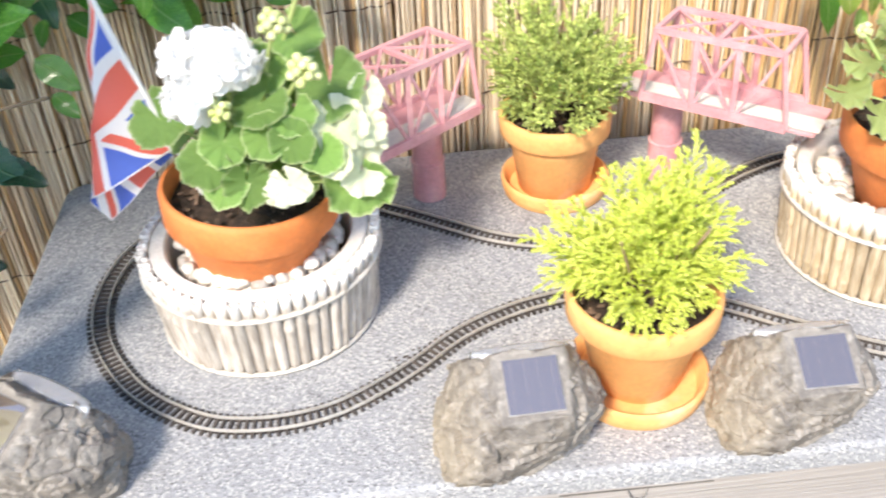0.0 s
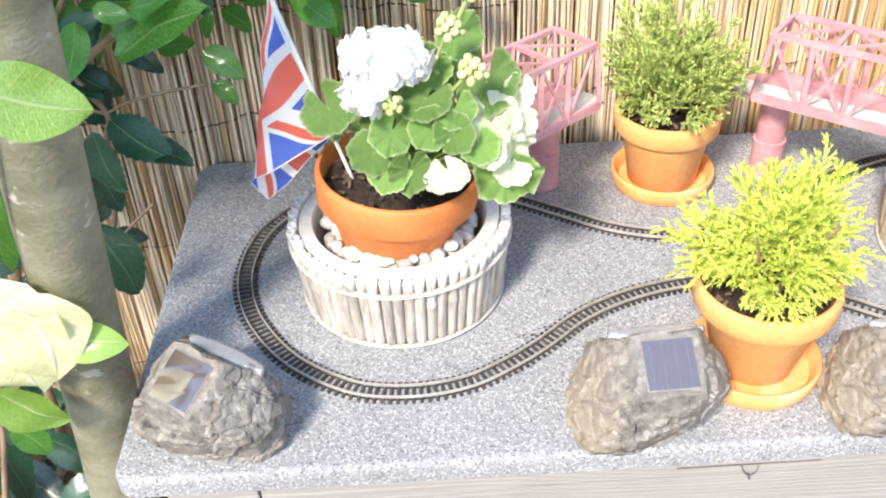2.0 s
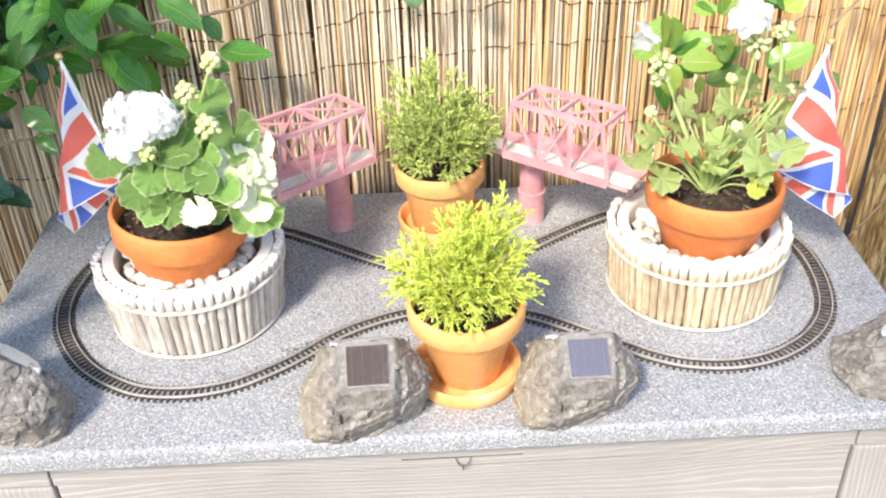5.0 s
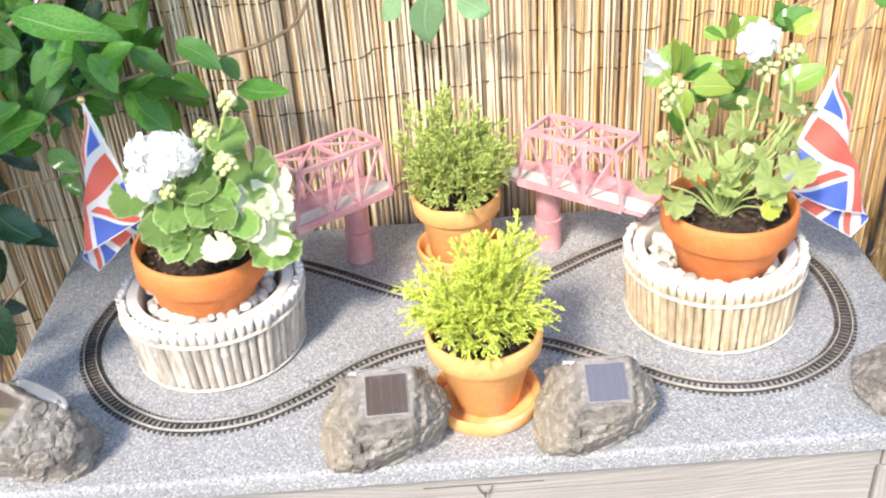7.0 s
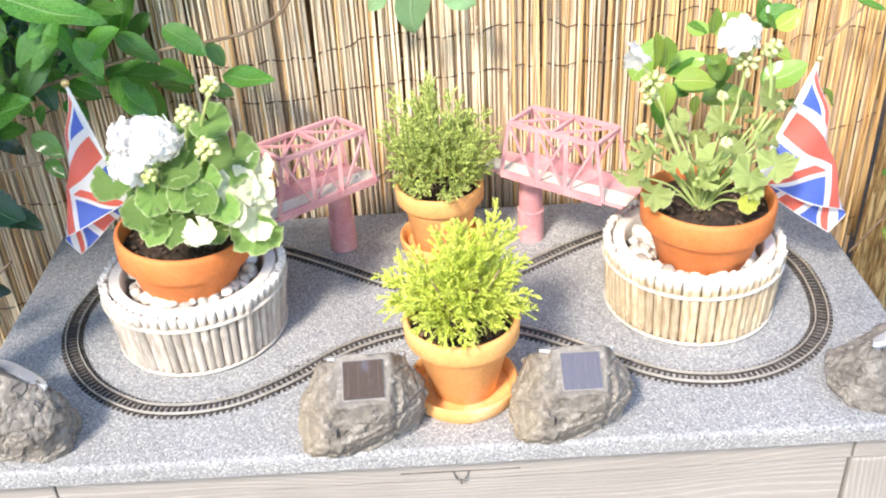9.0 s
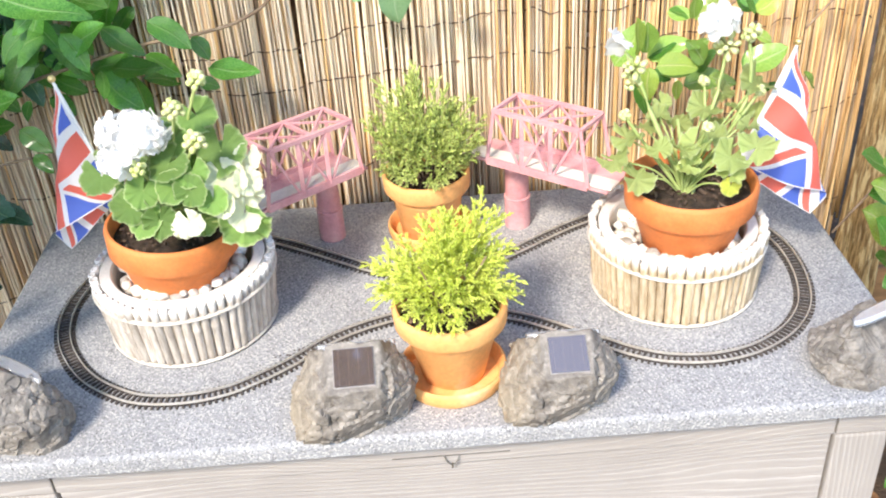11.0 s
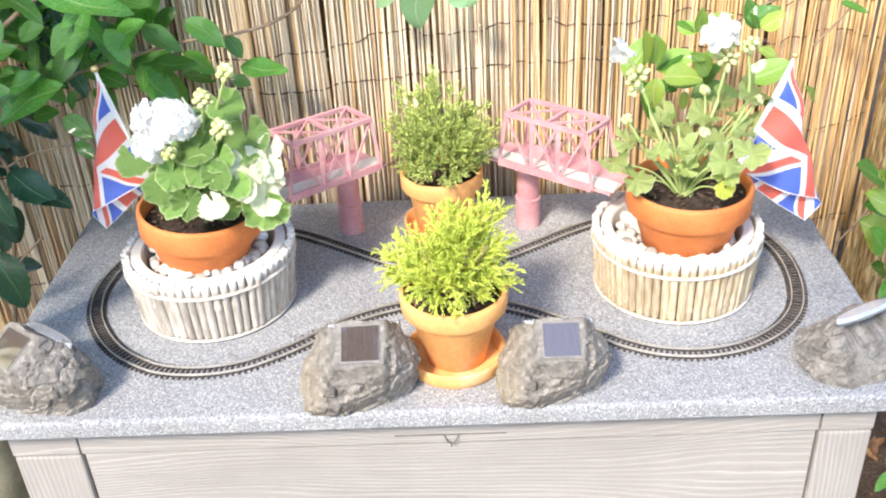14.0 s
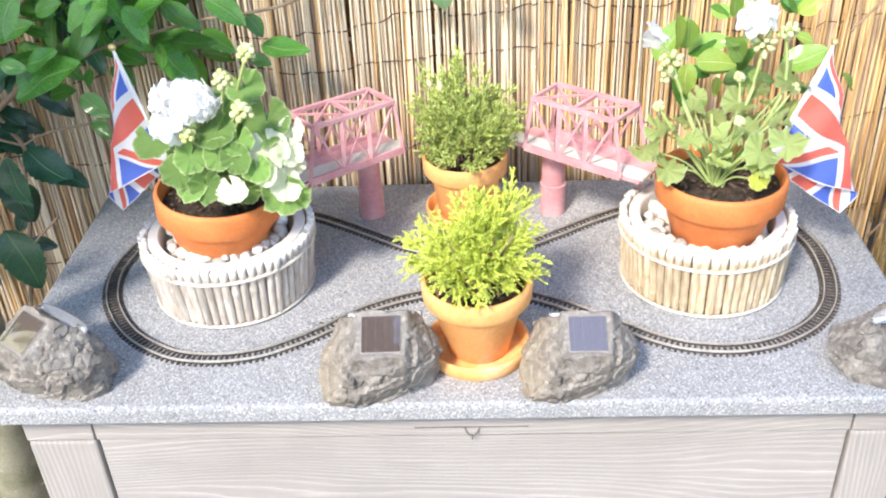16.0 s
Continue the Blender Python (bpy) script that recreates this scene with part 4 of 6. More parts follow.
def potted_shrub(at, label, rim, foot, height, collar, clay, crown, wood_seed):
    thing = base("potted_shrub", label, "potted shrub", at, group="potted shrubs")
    pot_part(thing, rim, foot, height, collar, clay, 0.018)
    rng = random.Random(wood_seed)
    for k in range(9):
        a = rng.uniform(0, 6.28)
        r = rng.uniform(0.4, 0.75)
        tip = Vector((math.cos(a) * 0.075 * r, math.sin(a) * 0.075 * r, height + rng.uniform(0.04, 0.085)))
        part("stem", sweep(spline([(0.008 * math.cos(a), 0.008 * math.sin(a), height - 0.03), (0.02 * math.cos(a), 0.02 * math.sin(a), height + 0.01), tip], 4), 0.0013, 5), TWIG, thing)
    ob = new("crown", crown)
    ob.parent = thing
    ob.matrix_basis = Matrix.Translation((0, 0, height - 0.012))
    tagged(ob, kind="stuff")
    return thing


potted_shrub(pose(0.019, 0.091, TOP + 0.006), "lime-yellow feathery shrub in an orange terracotta pot on a saucer", 0.0715, 0.041, 0.114, 0.030, CLAY_PALE,
             crown_mesh("crown", 3, 104, 0.091, 0.118, SPRIG_LIME, 0.12, 12, 0.056, 0.19, 0.014), 4)
potted_shrub(pose(0.001, 0.447, TOP + 0.006), "green feathery shrub in an orange terracotta pot on a saucer", 0.0675, 0.045, 0.108, 0.030, CLAY_PALE,
             crown_mesh("crown", 2, 92, 0.100, 0.150, SPRIG_GREEN, 0.14, 12, 0.058, 0.18, 0.004), 7)


# ---- geraniums ----
def scalloped_leaf(seed, ruffle=1.0):
    """Round geranium leaf, stalk at the origin, face up, radius about 1; UV: turn and distance from the stalk."""
    rng = random.Random(seed)
    bm = bmesh.new()
    uv = bm.loops.layers.uv.new("UVMap")
    segs, rings = 56, 5
    span = math.pi * 0.93
    grid = []
    ph = rng.uniform(0, 6)
    for j in range(rings + 1):
        q = j / rings
        row = []
        for k in range(segs + 1):
            u = k / segs
            a = -span + 2 * span * u
            edge = 0.93 + 0.035 * math.cos(7 * a) + 0.028 * math.cos(21 * a + ph) + 0.05 * math.sin(2 * a + ph)
            r = q * edge * (1 - 0.12 * abs(a / math.pi) ** 6)
            z = 0.20 * ruffle * r * r * math.cos(2 * a + ph) + 0.045 * ruffle * r * r * math.cos(7 * a) + 0.085 * ruffle * r ** 4 * math.sin(11 * a + ph) + 0.05 * r ** 3 * math.sin(17 * a + 2 * ph) + 0.20 * r * r - 0.25 * max(0, r - 0.7) ** 2 * 3
            row.append((bm.verts.new((r * math.sin(a), r * math.cos(a), z)), (u, q)))
        grid.append(row)
    for a, b in zip(grid, grid[1:]):
        for k in range(segs):
            quad = (a[k], b[k], b[k + 1], a[k + 1])
            f = bm.faces.new([v for v, _ in quad])
            f.smooth = True
            for lp, (_, c) in zip(f.loops, quad):
                lp[uv].uv = c
    bmesh.ops.remove_doubles(bm, verts=bm.verts, dist=1e-5)
    bmesh.ops.recalc_face_normals(bm, faces=bm.faces)
    return bm


def scalloped_meshes(material, seeds, ruffle=1.0):
    out = []
    for s in seeds:
        bm = scalloped_leaf(s, ruffle)
        me = bpy.data.meshes.new("leaf")
        bm.to_mesh(me)
        bm.free()
        me.materials.append(material)
        out.append(me)
    return out


def floret_mesh(seed):
    """Five rounded, ruffled petals."""
    rng = random.Random(seed)
    bm = bmesh.new()
    for k in range(5):
        a = 2 * math.pi * k / 5 + rng.uniform(-0.15, 0.15)
        c, s = math.cos(a), math.sin(a)
        rows = []
        for i in range(5):
            t = i / 4
            w = 0.42 * math.sin(math.pi * (0.12 + 0.80 * t)) ** 0.7
            row = []
            for q in (-1, -0.33, 0.33, 1):
                x, y = t, q * w
                z = 0.28 * t - 0.16 * t * t + 0.06 * math.sin(4 * q + 5 * t + k) * t
                row.append(bm.verts.new((c * x - s * y, s * x + c * y, z)))
            rows.append(row)
        for r0, r1 in zip(rows, rows[1:]):
            for j in range(3):
                bm.faces.new((r0[j], r0[j + 1], r1[j + 1], r1[j])).smooth = True
    me = bpy.data.meshes.new("floret")
    bm.to_mesh(me)
    bm.free()
    me.materials.append(PETAL)
    return me


FLORETS = [floret_mesh(k) for k in range(4)]


def flower_head(parent, centre, size, count, seed, part_name="flower_head"):
    """Ball of florets as sub-parts of one flower head."""
    rng = random.Random(seed)
    c = Vector(centre)
    core = bmesh.new()
    bmesh.ops.create_icosphere(core, subdivisions=2, radius=1)
    bmesh.ops.transform(core, matrix=Matrix.Diagonal((size[0] * 0.5, size[1] * 0.5, size[2] * 0.5, 1)), verts=core.verts)
    head = part(part_name, core, BUD, parent, "dense head of white geranium florets", at=Matrix.Translation(c))
    for k in range(count):
        z = 1 - 1.55 * (k + 0.5) / count
        a = k * 2.39996
        r = math.sqrt(max(0, 1 - z * z))
        d = Vector((r * math.cos(a), r * math.sin(a), z))
        lump = 0.78 + 0.34 * noise.noise(d * 2.6 + Vector((seed, 0, 0)))
        p = Vector((d.x * size[0], d.y * size[1], d.z * size[2])) * (lump + rng.uniform(-0.05, 0.07))
        q = (d + Vector((rng.uniform(-0.18, 0.18), rng.uniform(-0.18, 0.18), rng.uniform(-0.18, 0.18)))).normalized().to_track_quat("Z", "Y").to_matrix().to_4x4()
        share("floret", FLORETS[k % 4], head, Matrix.Translation(p) @ q @ Matrix.Rotation(rng.uniform(0, 6), 4, "Z") @ Matrix.Scale(rng.uniform(0.017, 0.024), 4))
    return head


def bud_cluster(parent, centre, size, count, seed):
    rng = random.Random(seed)
    bm = bmesh.new()
    for k in range(count):
        z = 1 - 1.7 * (k + 0.5) / count
        a = k * 2.4
        r = math.sqrt(max(0, 1 - z * z))
        d = Vector((r * math.cos(a), r * math.sin(a), z))
        ln = size * rng.uniform(0.7, 1.1)
        pts = [d * ln * t for t in (0.1, 0.45, 0.75, 1.0, 1.08)]
        sweep(pts, [0.0010, 0.0022, 0.0044, 0.0036, 0.0010], 6, bm)
    return tagged(part("bud", bm, BUD, parent, "cluster of green-white buds", smooth=True, at=Matrix.Translation(centre)), kind="stuff")


def stalk(parent, a, b, r=0.0017, bow=0.012, name="stalk"):
    a, b = Vector(a), Vector(b)
    mid = a.lerp(b, 0.55) + Vector((0, 0, bow)) - Vector(((b - a).x, (b - a).y, 0)) * 0.12
    return part(name, sweep(spline([a, mid, b], 5), [r * 1.15] * 5 + [r] * 5 + [r * 0.9], 6), STALK, parent)


def put_leaf(thing, meshes, k, root, c, facing, size, spin):
    """A scalloped leaf with its stalk: c is the stalk's end, facing the way its upper side looks."""
    q = Vector(facing).normalized().to_track_quat("Z", "Y").to_matrix().to_4x4()
    share("leaf", meshes[k % len(meshes)], thing, Matrix.Translation(c) @ q @ Matrix.Rotation(spin, 4, "Z") @ Matrix.Scale(size, 4))
    stalk(thing, root, c, 0.0013, 0.008, "leaf_stalk")


# x, y, z, size, and 1 where the leaf gets the painted sunlight
OUTER = [
    (-0.405, 0.205, 0.842, 0.031, 0), (-0.343, 0.160, 0.839, 0.025, 0), (-0.362, 0.158, 0.818, 0.026, 0), (-0.348, 0.155, 0.801, 0.026, 0),
    (-0.309, 0.172, 0.866, 0.028, 0), (-0.304, 0.200, 0.885, 0.025, 0), (-0.274, 0.218, 0.906, 0.027, 0), (-0.249, 0.200, 0.865, 0.036, 0),
    (-0.283, 0.168, 0.854, 0.023, 0), (-0.306, 0.160, 0.841, 0.024, 0), (-0.285, 0.155, 0.837, 0.023, 0), (-0.261, 0.158, 0.820, 0.022, 0),
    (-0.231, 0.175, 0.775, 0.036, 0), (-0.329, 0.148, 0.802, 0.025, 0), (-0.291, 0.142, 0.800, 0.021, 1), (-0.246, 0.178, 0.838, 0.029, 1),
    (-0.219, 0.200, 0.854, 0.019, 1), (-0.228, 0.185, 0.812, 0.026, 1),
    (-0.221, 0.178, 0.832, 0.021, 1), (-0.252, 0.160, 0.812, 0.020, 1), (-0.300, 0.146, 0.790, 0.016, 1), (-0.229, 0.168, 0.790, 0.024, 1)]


def geranium_left():
    at = pose(-0.355, 0.247, TOP + 0.0415, 0, 5, 0)
    thing = base("potted_geranium", "bushy white geranium in a deep orange terracotta pot set in pebbles", "potted plant", at, group="potted geraniums")
    height = 0.134
    pot_part(thing, 0.0885, 0.050, height, 0.039, CLAY_OLD, 0.022)
    inv = at.inverted()
    meshes = scalloped_meshes(GERANIUM, range(6))
    rng = random.Random(21)
    root = Vector((0.01, -0.01, height - 0.03))
    count = 34
    for k in range(count):
        t = (k + 0.5) / count
        a = k * 2.39996 + 0.4
        front = max(0, -math.sin(a))
        z = 0.012 + 0.010 * front + 0.110 * t ** 0.9
        r = 0.090 * math.sqrt(max(0.05, 1 - (t * 0.95) ** 2.2)) * rng.uniform(0.5, 1.0) * (1 - 0.3 * front)
        c = Vector((0.020 + 0.9 * r * math.cos(a), 0.004 + 0.85 * r * math.sin(a), height + z + rng.uniform(-0.012, 0.012)))
        face = Vector((math.cos(a) * 0.7, math.sin(a) * 0.6 - 0.30, 0.5 + 0.5 * t))
        face += Vector((rng.uniform(-0.45, 0.45), rng.uniform(-0.4, 0.3), rng.uniform(-0.2, 0.2)))
        put_leaf(thing, meshes, k, root, c, face, rng.uniform(0.020, 0.030), rng.uniform(0, 6.28))
    # outer leaves towards the path; the last ones have sunlight painted into their colour
    sunlit = scalloped_meshes(GERANIUM_SUNLIT, range(40, 43))
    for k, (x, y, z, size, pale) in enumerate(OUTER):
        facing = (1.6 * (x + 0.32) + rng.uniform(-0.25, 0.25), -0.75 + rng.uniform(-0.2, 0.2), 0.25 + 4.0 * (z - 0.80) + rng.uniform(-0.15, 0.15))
        put_leaf(thing, sunlit if pale else meshes, k, root, inv @ Vector((x, y, z)), facing, size, rng.uniform(2.2, 3.9))
    head = inv @ Vector((-0.342, 0.176, 0.906))
    flower_head(thing, head, (0.040, 0.025, 0.021), 44, 5)
    flower_head(thing, inv @ Vector((-0.366, 0.160, 0.880)), (0.015, 0.012, 0.013), 8, 6, "flower_tuft")
    stalk(thing, root, head, 0.0025, 0.01)
    for p, s, n in (((-0.261, 0.200, 0.961), 0.013, 16), ((-0.285, 0.160, 0.942), 0.014, 18), ((-0.266, 0.150, 0.904), 0.015, 18), ((-0.340, 0.150, 0.872), 0.012, 8)):
        q = inv @ Vector(p)
        bud_cluster(thing, q, s, n, n)
        stalk(thing, root, q, 0.002, 0.01)
    return thing


LEGGY = [
    (0.269, 0.250, 0.814, 0.026), (0.249, 0.230, 0.794, 0.024), (0.274, 0.210, 0.776, 0.026), (0.322, 0.300, 0.818, 0.019), (0.351, 0.310, 0.801, 0.021), (0.383, 0.300, 0.826, 0.027),
    (0.416, 0.330, 0.833, 0.019), (0.451, 0.300, 0.856, 0.030), (0.427, 0.290, 0.822, 0.021), (0.453, 0.300, 0.809, 0.021), (0.428, 0.210, 0.809, 0.028), (0.392, 0.200, 0.802, 0.028),
    (0.391, 0.192, 0.784, 0.020), (0.356, 0.240, 0.804, 0.024), (0.385, 0.260, 0.801, 0.021), (0.334, 0.220, 0.808, 0.020), (0.304, 0.220, 0.810, 0.018), (0.345, 0.220, 0.783, 0.018),
    (0.332, 0.330, 0.823, 0.016), (0.432, 0.260, 0.814, 0.017), (0.307, 0.310, 0.797, 0.020), (0.407, 0.310, 0.793, 0.020)]


def geranium_right():
    at = pose(0.359, 0.250, TOP + 0.047, 0, 0, 0)
    thing = base("potted_geranium", "leggy white geranium in a deep orange terracotta pot set in pebbles", "potted plant", at, group="potted geraniums")
    height = 0.131
    pot_part(thing, 0.0885, 0.052, height, 0.039, CLAY_OLD, 0.02)
    inv = at.inverted()
    meshes = scalloped_meshes(GERANIUM_PALE, range(20, 26), 1.9)
    rng = random.Random(33)
    root = Vector((-0.01, 0.0, height - 0.03))
    for k, (x, y, z, size) in enumerate(LEGGY):
        facing = (rng.uniform(-0.55, 0.55) + 1.5 * (x - 0.36), -0.10 + rng.uniform(-0.45, 0.35), 1.0)
        put_leaf(thing, meshes, k, root, inv @ Vector((x, y, z)), facing, size, rng.uniform(0, 6.28))
    yellow = scalloped_meshes(GERANIUM_YELLOW, range(46, 47))
    put_leaf(thing, yellow, 0, root, inv @ Vector((0.391, 0.186, 0.768)), (0.1, -0.9, 0.3), 0.015, 3.0)
    f1, f2, f3 = inv @ Vector((0.261, 0.300, 0.926)), inv @ Vector((0.403, 0.330, 0.934)), inv @ Vector((0.437, 0.312, 0.920))
    flower_head(thing, f1, (0.006, 0.006, 0.008), 3, 9, "flower_tuft")
    flower_head(thing, f2, (0.019, 0.014, 0.013), 13, 8)
    bud_cluster(thing, f3, 0.011, 12, 12)
    umbel1, umbel2 = inv @ Vector((0.285, 0.300, 0.892)), inv @ Vector((0.415, 0.328, 0.900))
    bud_cluster(thing, umbel1, 0.019, 18, 4)
    bud_cluster(thing, umbel1 + Vector((0, 0, -0.022)), 0.014, 10, 14)
    bud_cluster(thing, umbel2, 0.019, 16, 2)
    bud_cluster(thing, f3 + Vector((0.006, -0.006, 0.008)), 0.012, 9, 3)
    for line, r in (((umbel1, (0.312, 0.28, 0.82)), 0.0031), ((umbel2, (0.402, 0.31, 0.844), (0.378, 0.28, 0.79)), 0.0027), ((f3, (0.442, 0.30, 0.858), (0.417, 0.28, 0.805)), 0.0027),
                    (((0.452, 0.29, 0.85), (0.426, 0.28, 0.817)), 0.0022), (((0.266, 0.26, 0.843), (0.289, 0.25, 0.809)), 0.0022), (((0.366, 0.22, 0.837), (0.362, 0.24, 0.80)), 0.0018),
                    (((0.386, 0.32, 0.856), (0.380, 0.29, 0.80)), 0.0018)):
        top = line[0] if line[0] in (umbel1, umbel2, f3) else inv @ Vector(line[0])
        pts = [top] + [inv @ Vector(q) for q in line[1:]] + [root + Vector((rng.uniform(-0.012, 0.012), rng.uniform(-0.012, 0.012), 0))]
        path = spline(pts, 5)
        part("stalk", sweep(path, [r * (0.9 + 0.3 * i / len(path)) for i in range(len(path))], 7), STALK, thing, smooth=True)
        if len(line) == 2 and line[0] != umbel1:
            bud_cluster(thing, top, 0.009, 9, int(r * 1e5))
    stalk(thing, umbel1, f1, 0.0018, 0.0)
    for k in range(8):
        a = k * 2.4
        r = rng.uniform(0.3, 1.0)
        stalk(thing, root, Vector((0.075 * r * math.cos(a), 0.055 * r * math.sin(a), height + rng.uniform(0.02, 0.085))), rng.uniform(0.0014, 0.0022), 0.004)
    return thing


geranium_left()
geranium_right()


# ---- flags ----
DRAPE = (
    ((0, 0, 0), (0, 0.25, 0), (0, 0.5, 0), (0, 0.75, 0), (0, 1.0, 0)),
    ((0.75, 0.26, 0.012), (1.04, 0.40, 0), (0.54, 0.60, 0), (0.50, 0.83, 0), (0.49, 1.06, 0)),
    ((0.60, 0.60, 0.024), (0.80, 0.72, 0.014), (1.0, 0.80, 0), (0.97, 1.0, 0), (0.93, 1.19, 0)),
    ((0.36, 0.85, 0.028), (0.56, 0.92, 0.024), (0.74, 0.99, 0.016), (0.92, 1.14, 0.013), (1.04, 1.30, 0.010)),
    ((0.05, 1.10, 0.030), (0.24, 1.13, 0.027), (0.45, 1.18, 0.024), (0.67, 1.29, 0.020), (0.87, 1.42, 0.016)))


def hand_flag(foot, tip, outward, label, swing, hoist):
    foot, tip = Vector(foot), Vector(tip)
    thing = base("hand_flag", label, "flag", Matrix.Translation(foot), group="hand flags")
    part("stick", sweep([(0, 0, 0), tip - foot], 0.0022, 8), STICK, thing, "thin white flag stick")
    knob = bmesh.new()
    bmesh.ops.create_icosphere(knob, subdivisions=2, radius=0.0052)
    part("knob", knob, GOLD, thing, "pale gold knob", smooth=True, at=Matrix.Translation(tip - foot + Vector((0, 0, 0.002))))
    e1 = (foot - tip).normalized()
    e2 = (Vector((outward, -0.15, 0)) - e1 * e1.dot(Vector((outward, -0.15, 0)))).normalized()
    # the cloth folds back on itself along a line from the stick's tip through its middle: DRAPE gives swing, reach and depth
    rows = [spline([(hoist * r * math.cos(radians(swing * a)), hoist * r * math.sin(radians(swing * a)), d) for a, r, d in row], 8) for row in DRAPE]
    cols = [spline([row[k] for row in rows], 8) for k in range(len(rows[0]))]
    bm = bmesh.new()
    uv = bm.loops.layers.uv.new("UVMap")
    nu, nv = len(cols[0]), len(cols)
    grid = []
    for i in range(nu):
        line = []
        for k in range(nv):
            along, out, d = cols[k][i]
            r, turn = math.hypot(along, out), math.degrees(math.atan2(out, max(1e-6, along)))
            ripple = 0.003 * math.sin(70 * r + 0.15 * turn) * min(1, r / 0.1)
            p = tip - foot + along * e1 + out * e2 + Vector((0, 1, 0)) * (d + ripple - 0.012 * math.sin(math.pi * min(1, max(0, turn / swing))) * r / 0.2)
            line.append((bm.verts.new(p), (i / (nu - 1), 1 - k / (nv - 1))))
        grid.append(line)
    for a, b in zip(grid, grid[1:]):
        for k in range(nv - 1):
            quad = (a[k], b[k], b[k + 1], a[k + 1])
            f = bm.faces.new([v for v, _ in quad])
            f.smooth = True
            for lp, (_, c) in zip(f.loops, quad):
                lp[uv].uv = c
    bmesh.ops.remove_doubles(bm, verts=bm.verts, dist=1e-6)
    part("cloth", bm, FLAG, thing, "drooping printed cloth in red, white and blue")
    return thing


hand_flag((-0.388, 0.250, 0.708), (-0.459, 0.276, 0.942), -1, "red, white and blue hand flag drooping in the bushy geranium's pot", 27.7, 0.168)
hand_flag((0.412, 0.276, 0.708), (0.499, 0.300, 0.909), 1, "red, white and blue hand flag drooping in the leggy geranium's pot", 36.8, 0.174)


# ---- solar rock lights ----
def rock_light(at, seed, label, slope=30, low=0.0, lift=0.003, back=0.0, tip=-30):
    """Moulded rock: chunky broken facets, a solar panel let into its front slope and a clear light strip behind it."""
    thing = base("solar_rock_light", label, "garden light", at, group="solar rock lights")
    tilt = radians(slope)
    nrm, run, c0 = Vector((0, -math.sin(tilt), math.cos(tilt))), Vector((0, math.cos(tilt), math.sin(tilt))), Vector((0.0125, -0.042 + back, 0.1035 - low))
    bm = bmesh.new()
    foot = ((-0.079, -0.012), (-0.068, -0.056), (-0.033, -0.060), (0.012, -0.042), (0.062, -0.017), (0.070, 0.012), (0.042, 0.046), (-0.02, 0.056), (-0.072, 0.030))
    body = [(x, y, 0.0) for x, y in foot] + [
        (-0.083, -0.016, 0.030), (-0.062, -0.064, 0.014), (-0.030, -0.068, 0.020), (0.030, -0.058, 0.040), (0.074, -0.026, 0.052), (0.076, 0.008, 0.045),
        *[tuple(c0 + run * s + Vector((x, 0, 0))) for s in (-0.031, 0.030) for x in (-0.032, 0.031)], (-0.050, 0.012, 0.092), (-0.052, -0.040, 0.078),
        (-0.058, 0.034, 0.072), (0.050, 0.010, 0.098), (0.055, 0.030, 0.062), (-0.050, 0.048, 0.040)]
    for x, y, z in body:
        if abs(x - c0.x) > 0.035 or z < 0.06:
            x += 0.007
        if back and y < -0.012:
            z *= 0.62
        bm.verts.new((x, y, z))
    hull = bmesh.ops.convex_hull(bm, input=bm.verts)
    bmesh.ops.delete(bm, geom=[g for g in hull["geom_interior"] if isinstance(g, bmesh.types.BMVert)], context="VERTS")
    for k in range(6):
        long = [e for e in bm.edges if e.calc_length() > 0.0034]
        if long:
            bmesh.ops.subdivide_edges(bm, edges=long, cuts=1)
            bmesh.ops.triangulate(bm, faces=bm.faces)
    for k in range(2):
        bmesh.ops.smooth_vert(bm, verts=[v for v in bm.verts if v.co.z > 0.002], factor=0.5, use_axis_x=True, use_axis_y=True, use_axis_z=True)
    bm.normal_update()
    off = Vector((seed * 3.7, seed * 1.3, seed * 2.9))
    moved = []
    for v in bm.verts:
        p = v.co
        bent = p + Vector((noise.noise(p * 40 + off), noise.noise(p * 40 + off * 2), noise.noise(p * 40 + off * 3))) * 0.010
        near, cell = noise.voronoi(Vector((bent.x * 26, bent.y * 26, bent.z * 34)) + off)
        crack = max(0.0, 1 - (near[1] - near[0]) / 0.11)
        near2, cell2 = noise.voronoi(Vector((bent.x * 62, bent.y * 62, bent.z * 75)) + off)
        crack2 = max(0.0, 1 - (near2[1] - near2[0]) / 0.20)
        step = 0.0052 * noise.noise(cell[0] * 7.3) + 0.0022 * noise.noise(cell2[0] * 9.1)
        h = step * 1.7 - 0.0020 * crack ** 2 - 0.0005 * crack2 + 0.0010 * noise.noise(p * 120 + off) + 0.0006 * noise.noise(p * 260 + off)
        moved.append(p + v.normal * h)
    for v, co in zip(bm.verts, moved):
        h = (co - c0).dot(nrm)
        flat = max(abs(co.x - c0.x) / 0.028, abs((co - c0).dot(run)) / 0.028)
        if flat < 1.25 and co.z > 0.06:
            co = co - nrm * (h + 0.0003) * min(1.0, (1.25 - flat) / 0.2)
        co.z = max(0.0, co.z)
        v.co = co
    ob = part("rock_body", bm, STONE, thing, "grey-brown moulded resin rock", smooth=True)
    ob.data.set_sharp_from_angle(angle=radians(26))
    m = Matrix.Translation(c0) @ Matrix.Rotation(tilt, 4, "X")
    part("panel_frame", box((-0.0246, -0.0246, -0.006), (0.0246, 0.0246, 0.0010), 0.0006, m=m), FRAME, thing)
    part("solar_panel", box((-0.0236, -0.0236, 0.0011), (0.0236, 0.0236, 0.0018), 0.0003), CELLS, thing, "dark reddish-brown solar panel under glass", at=m)
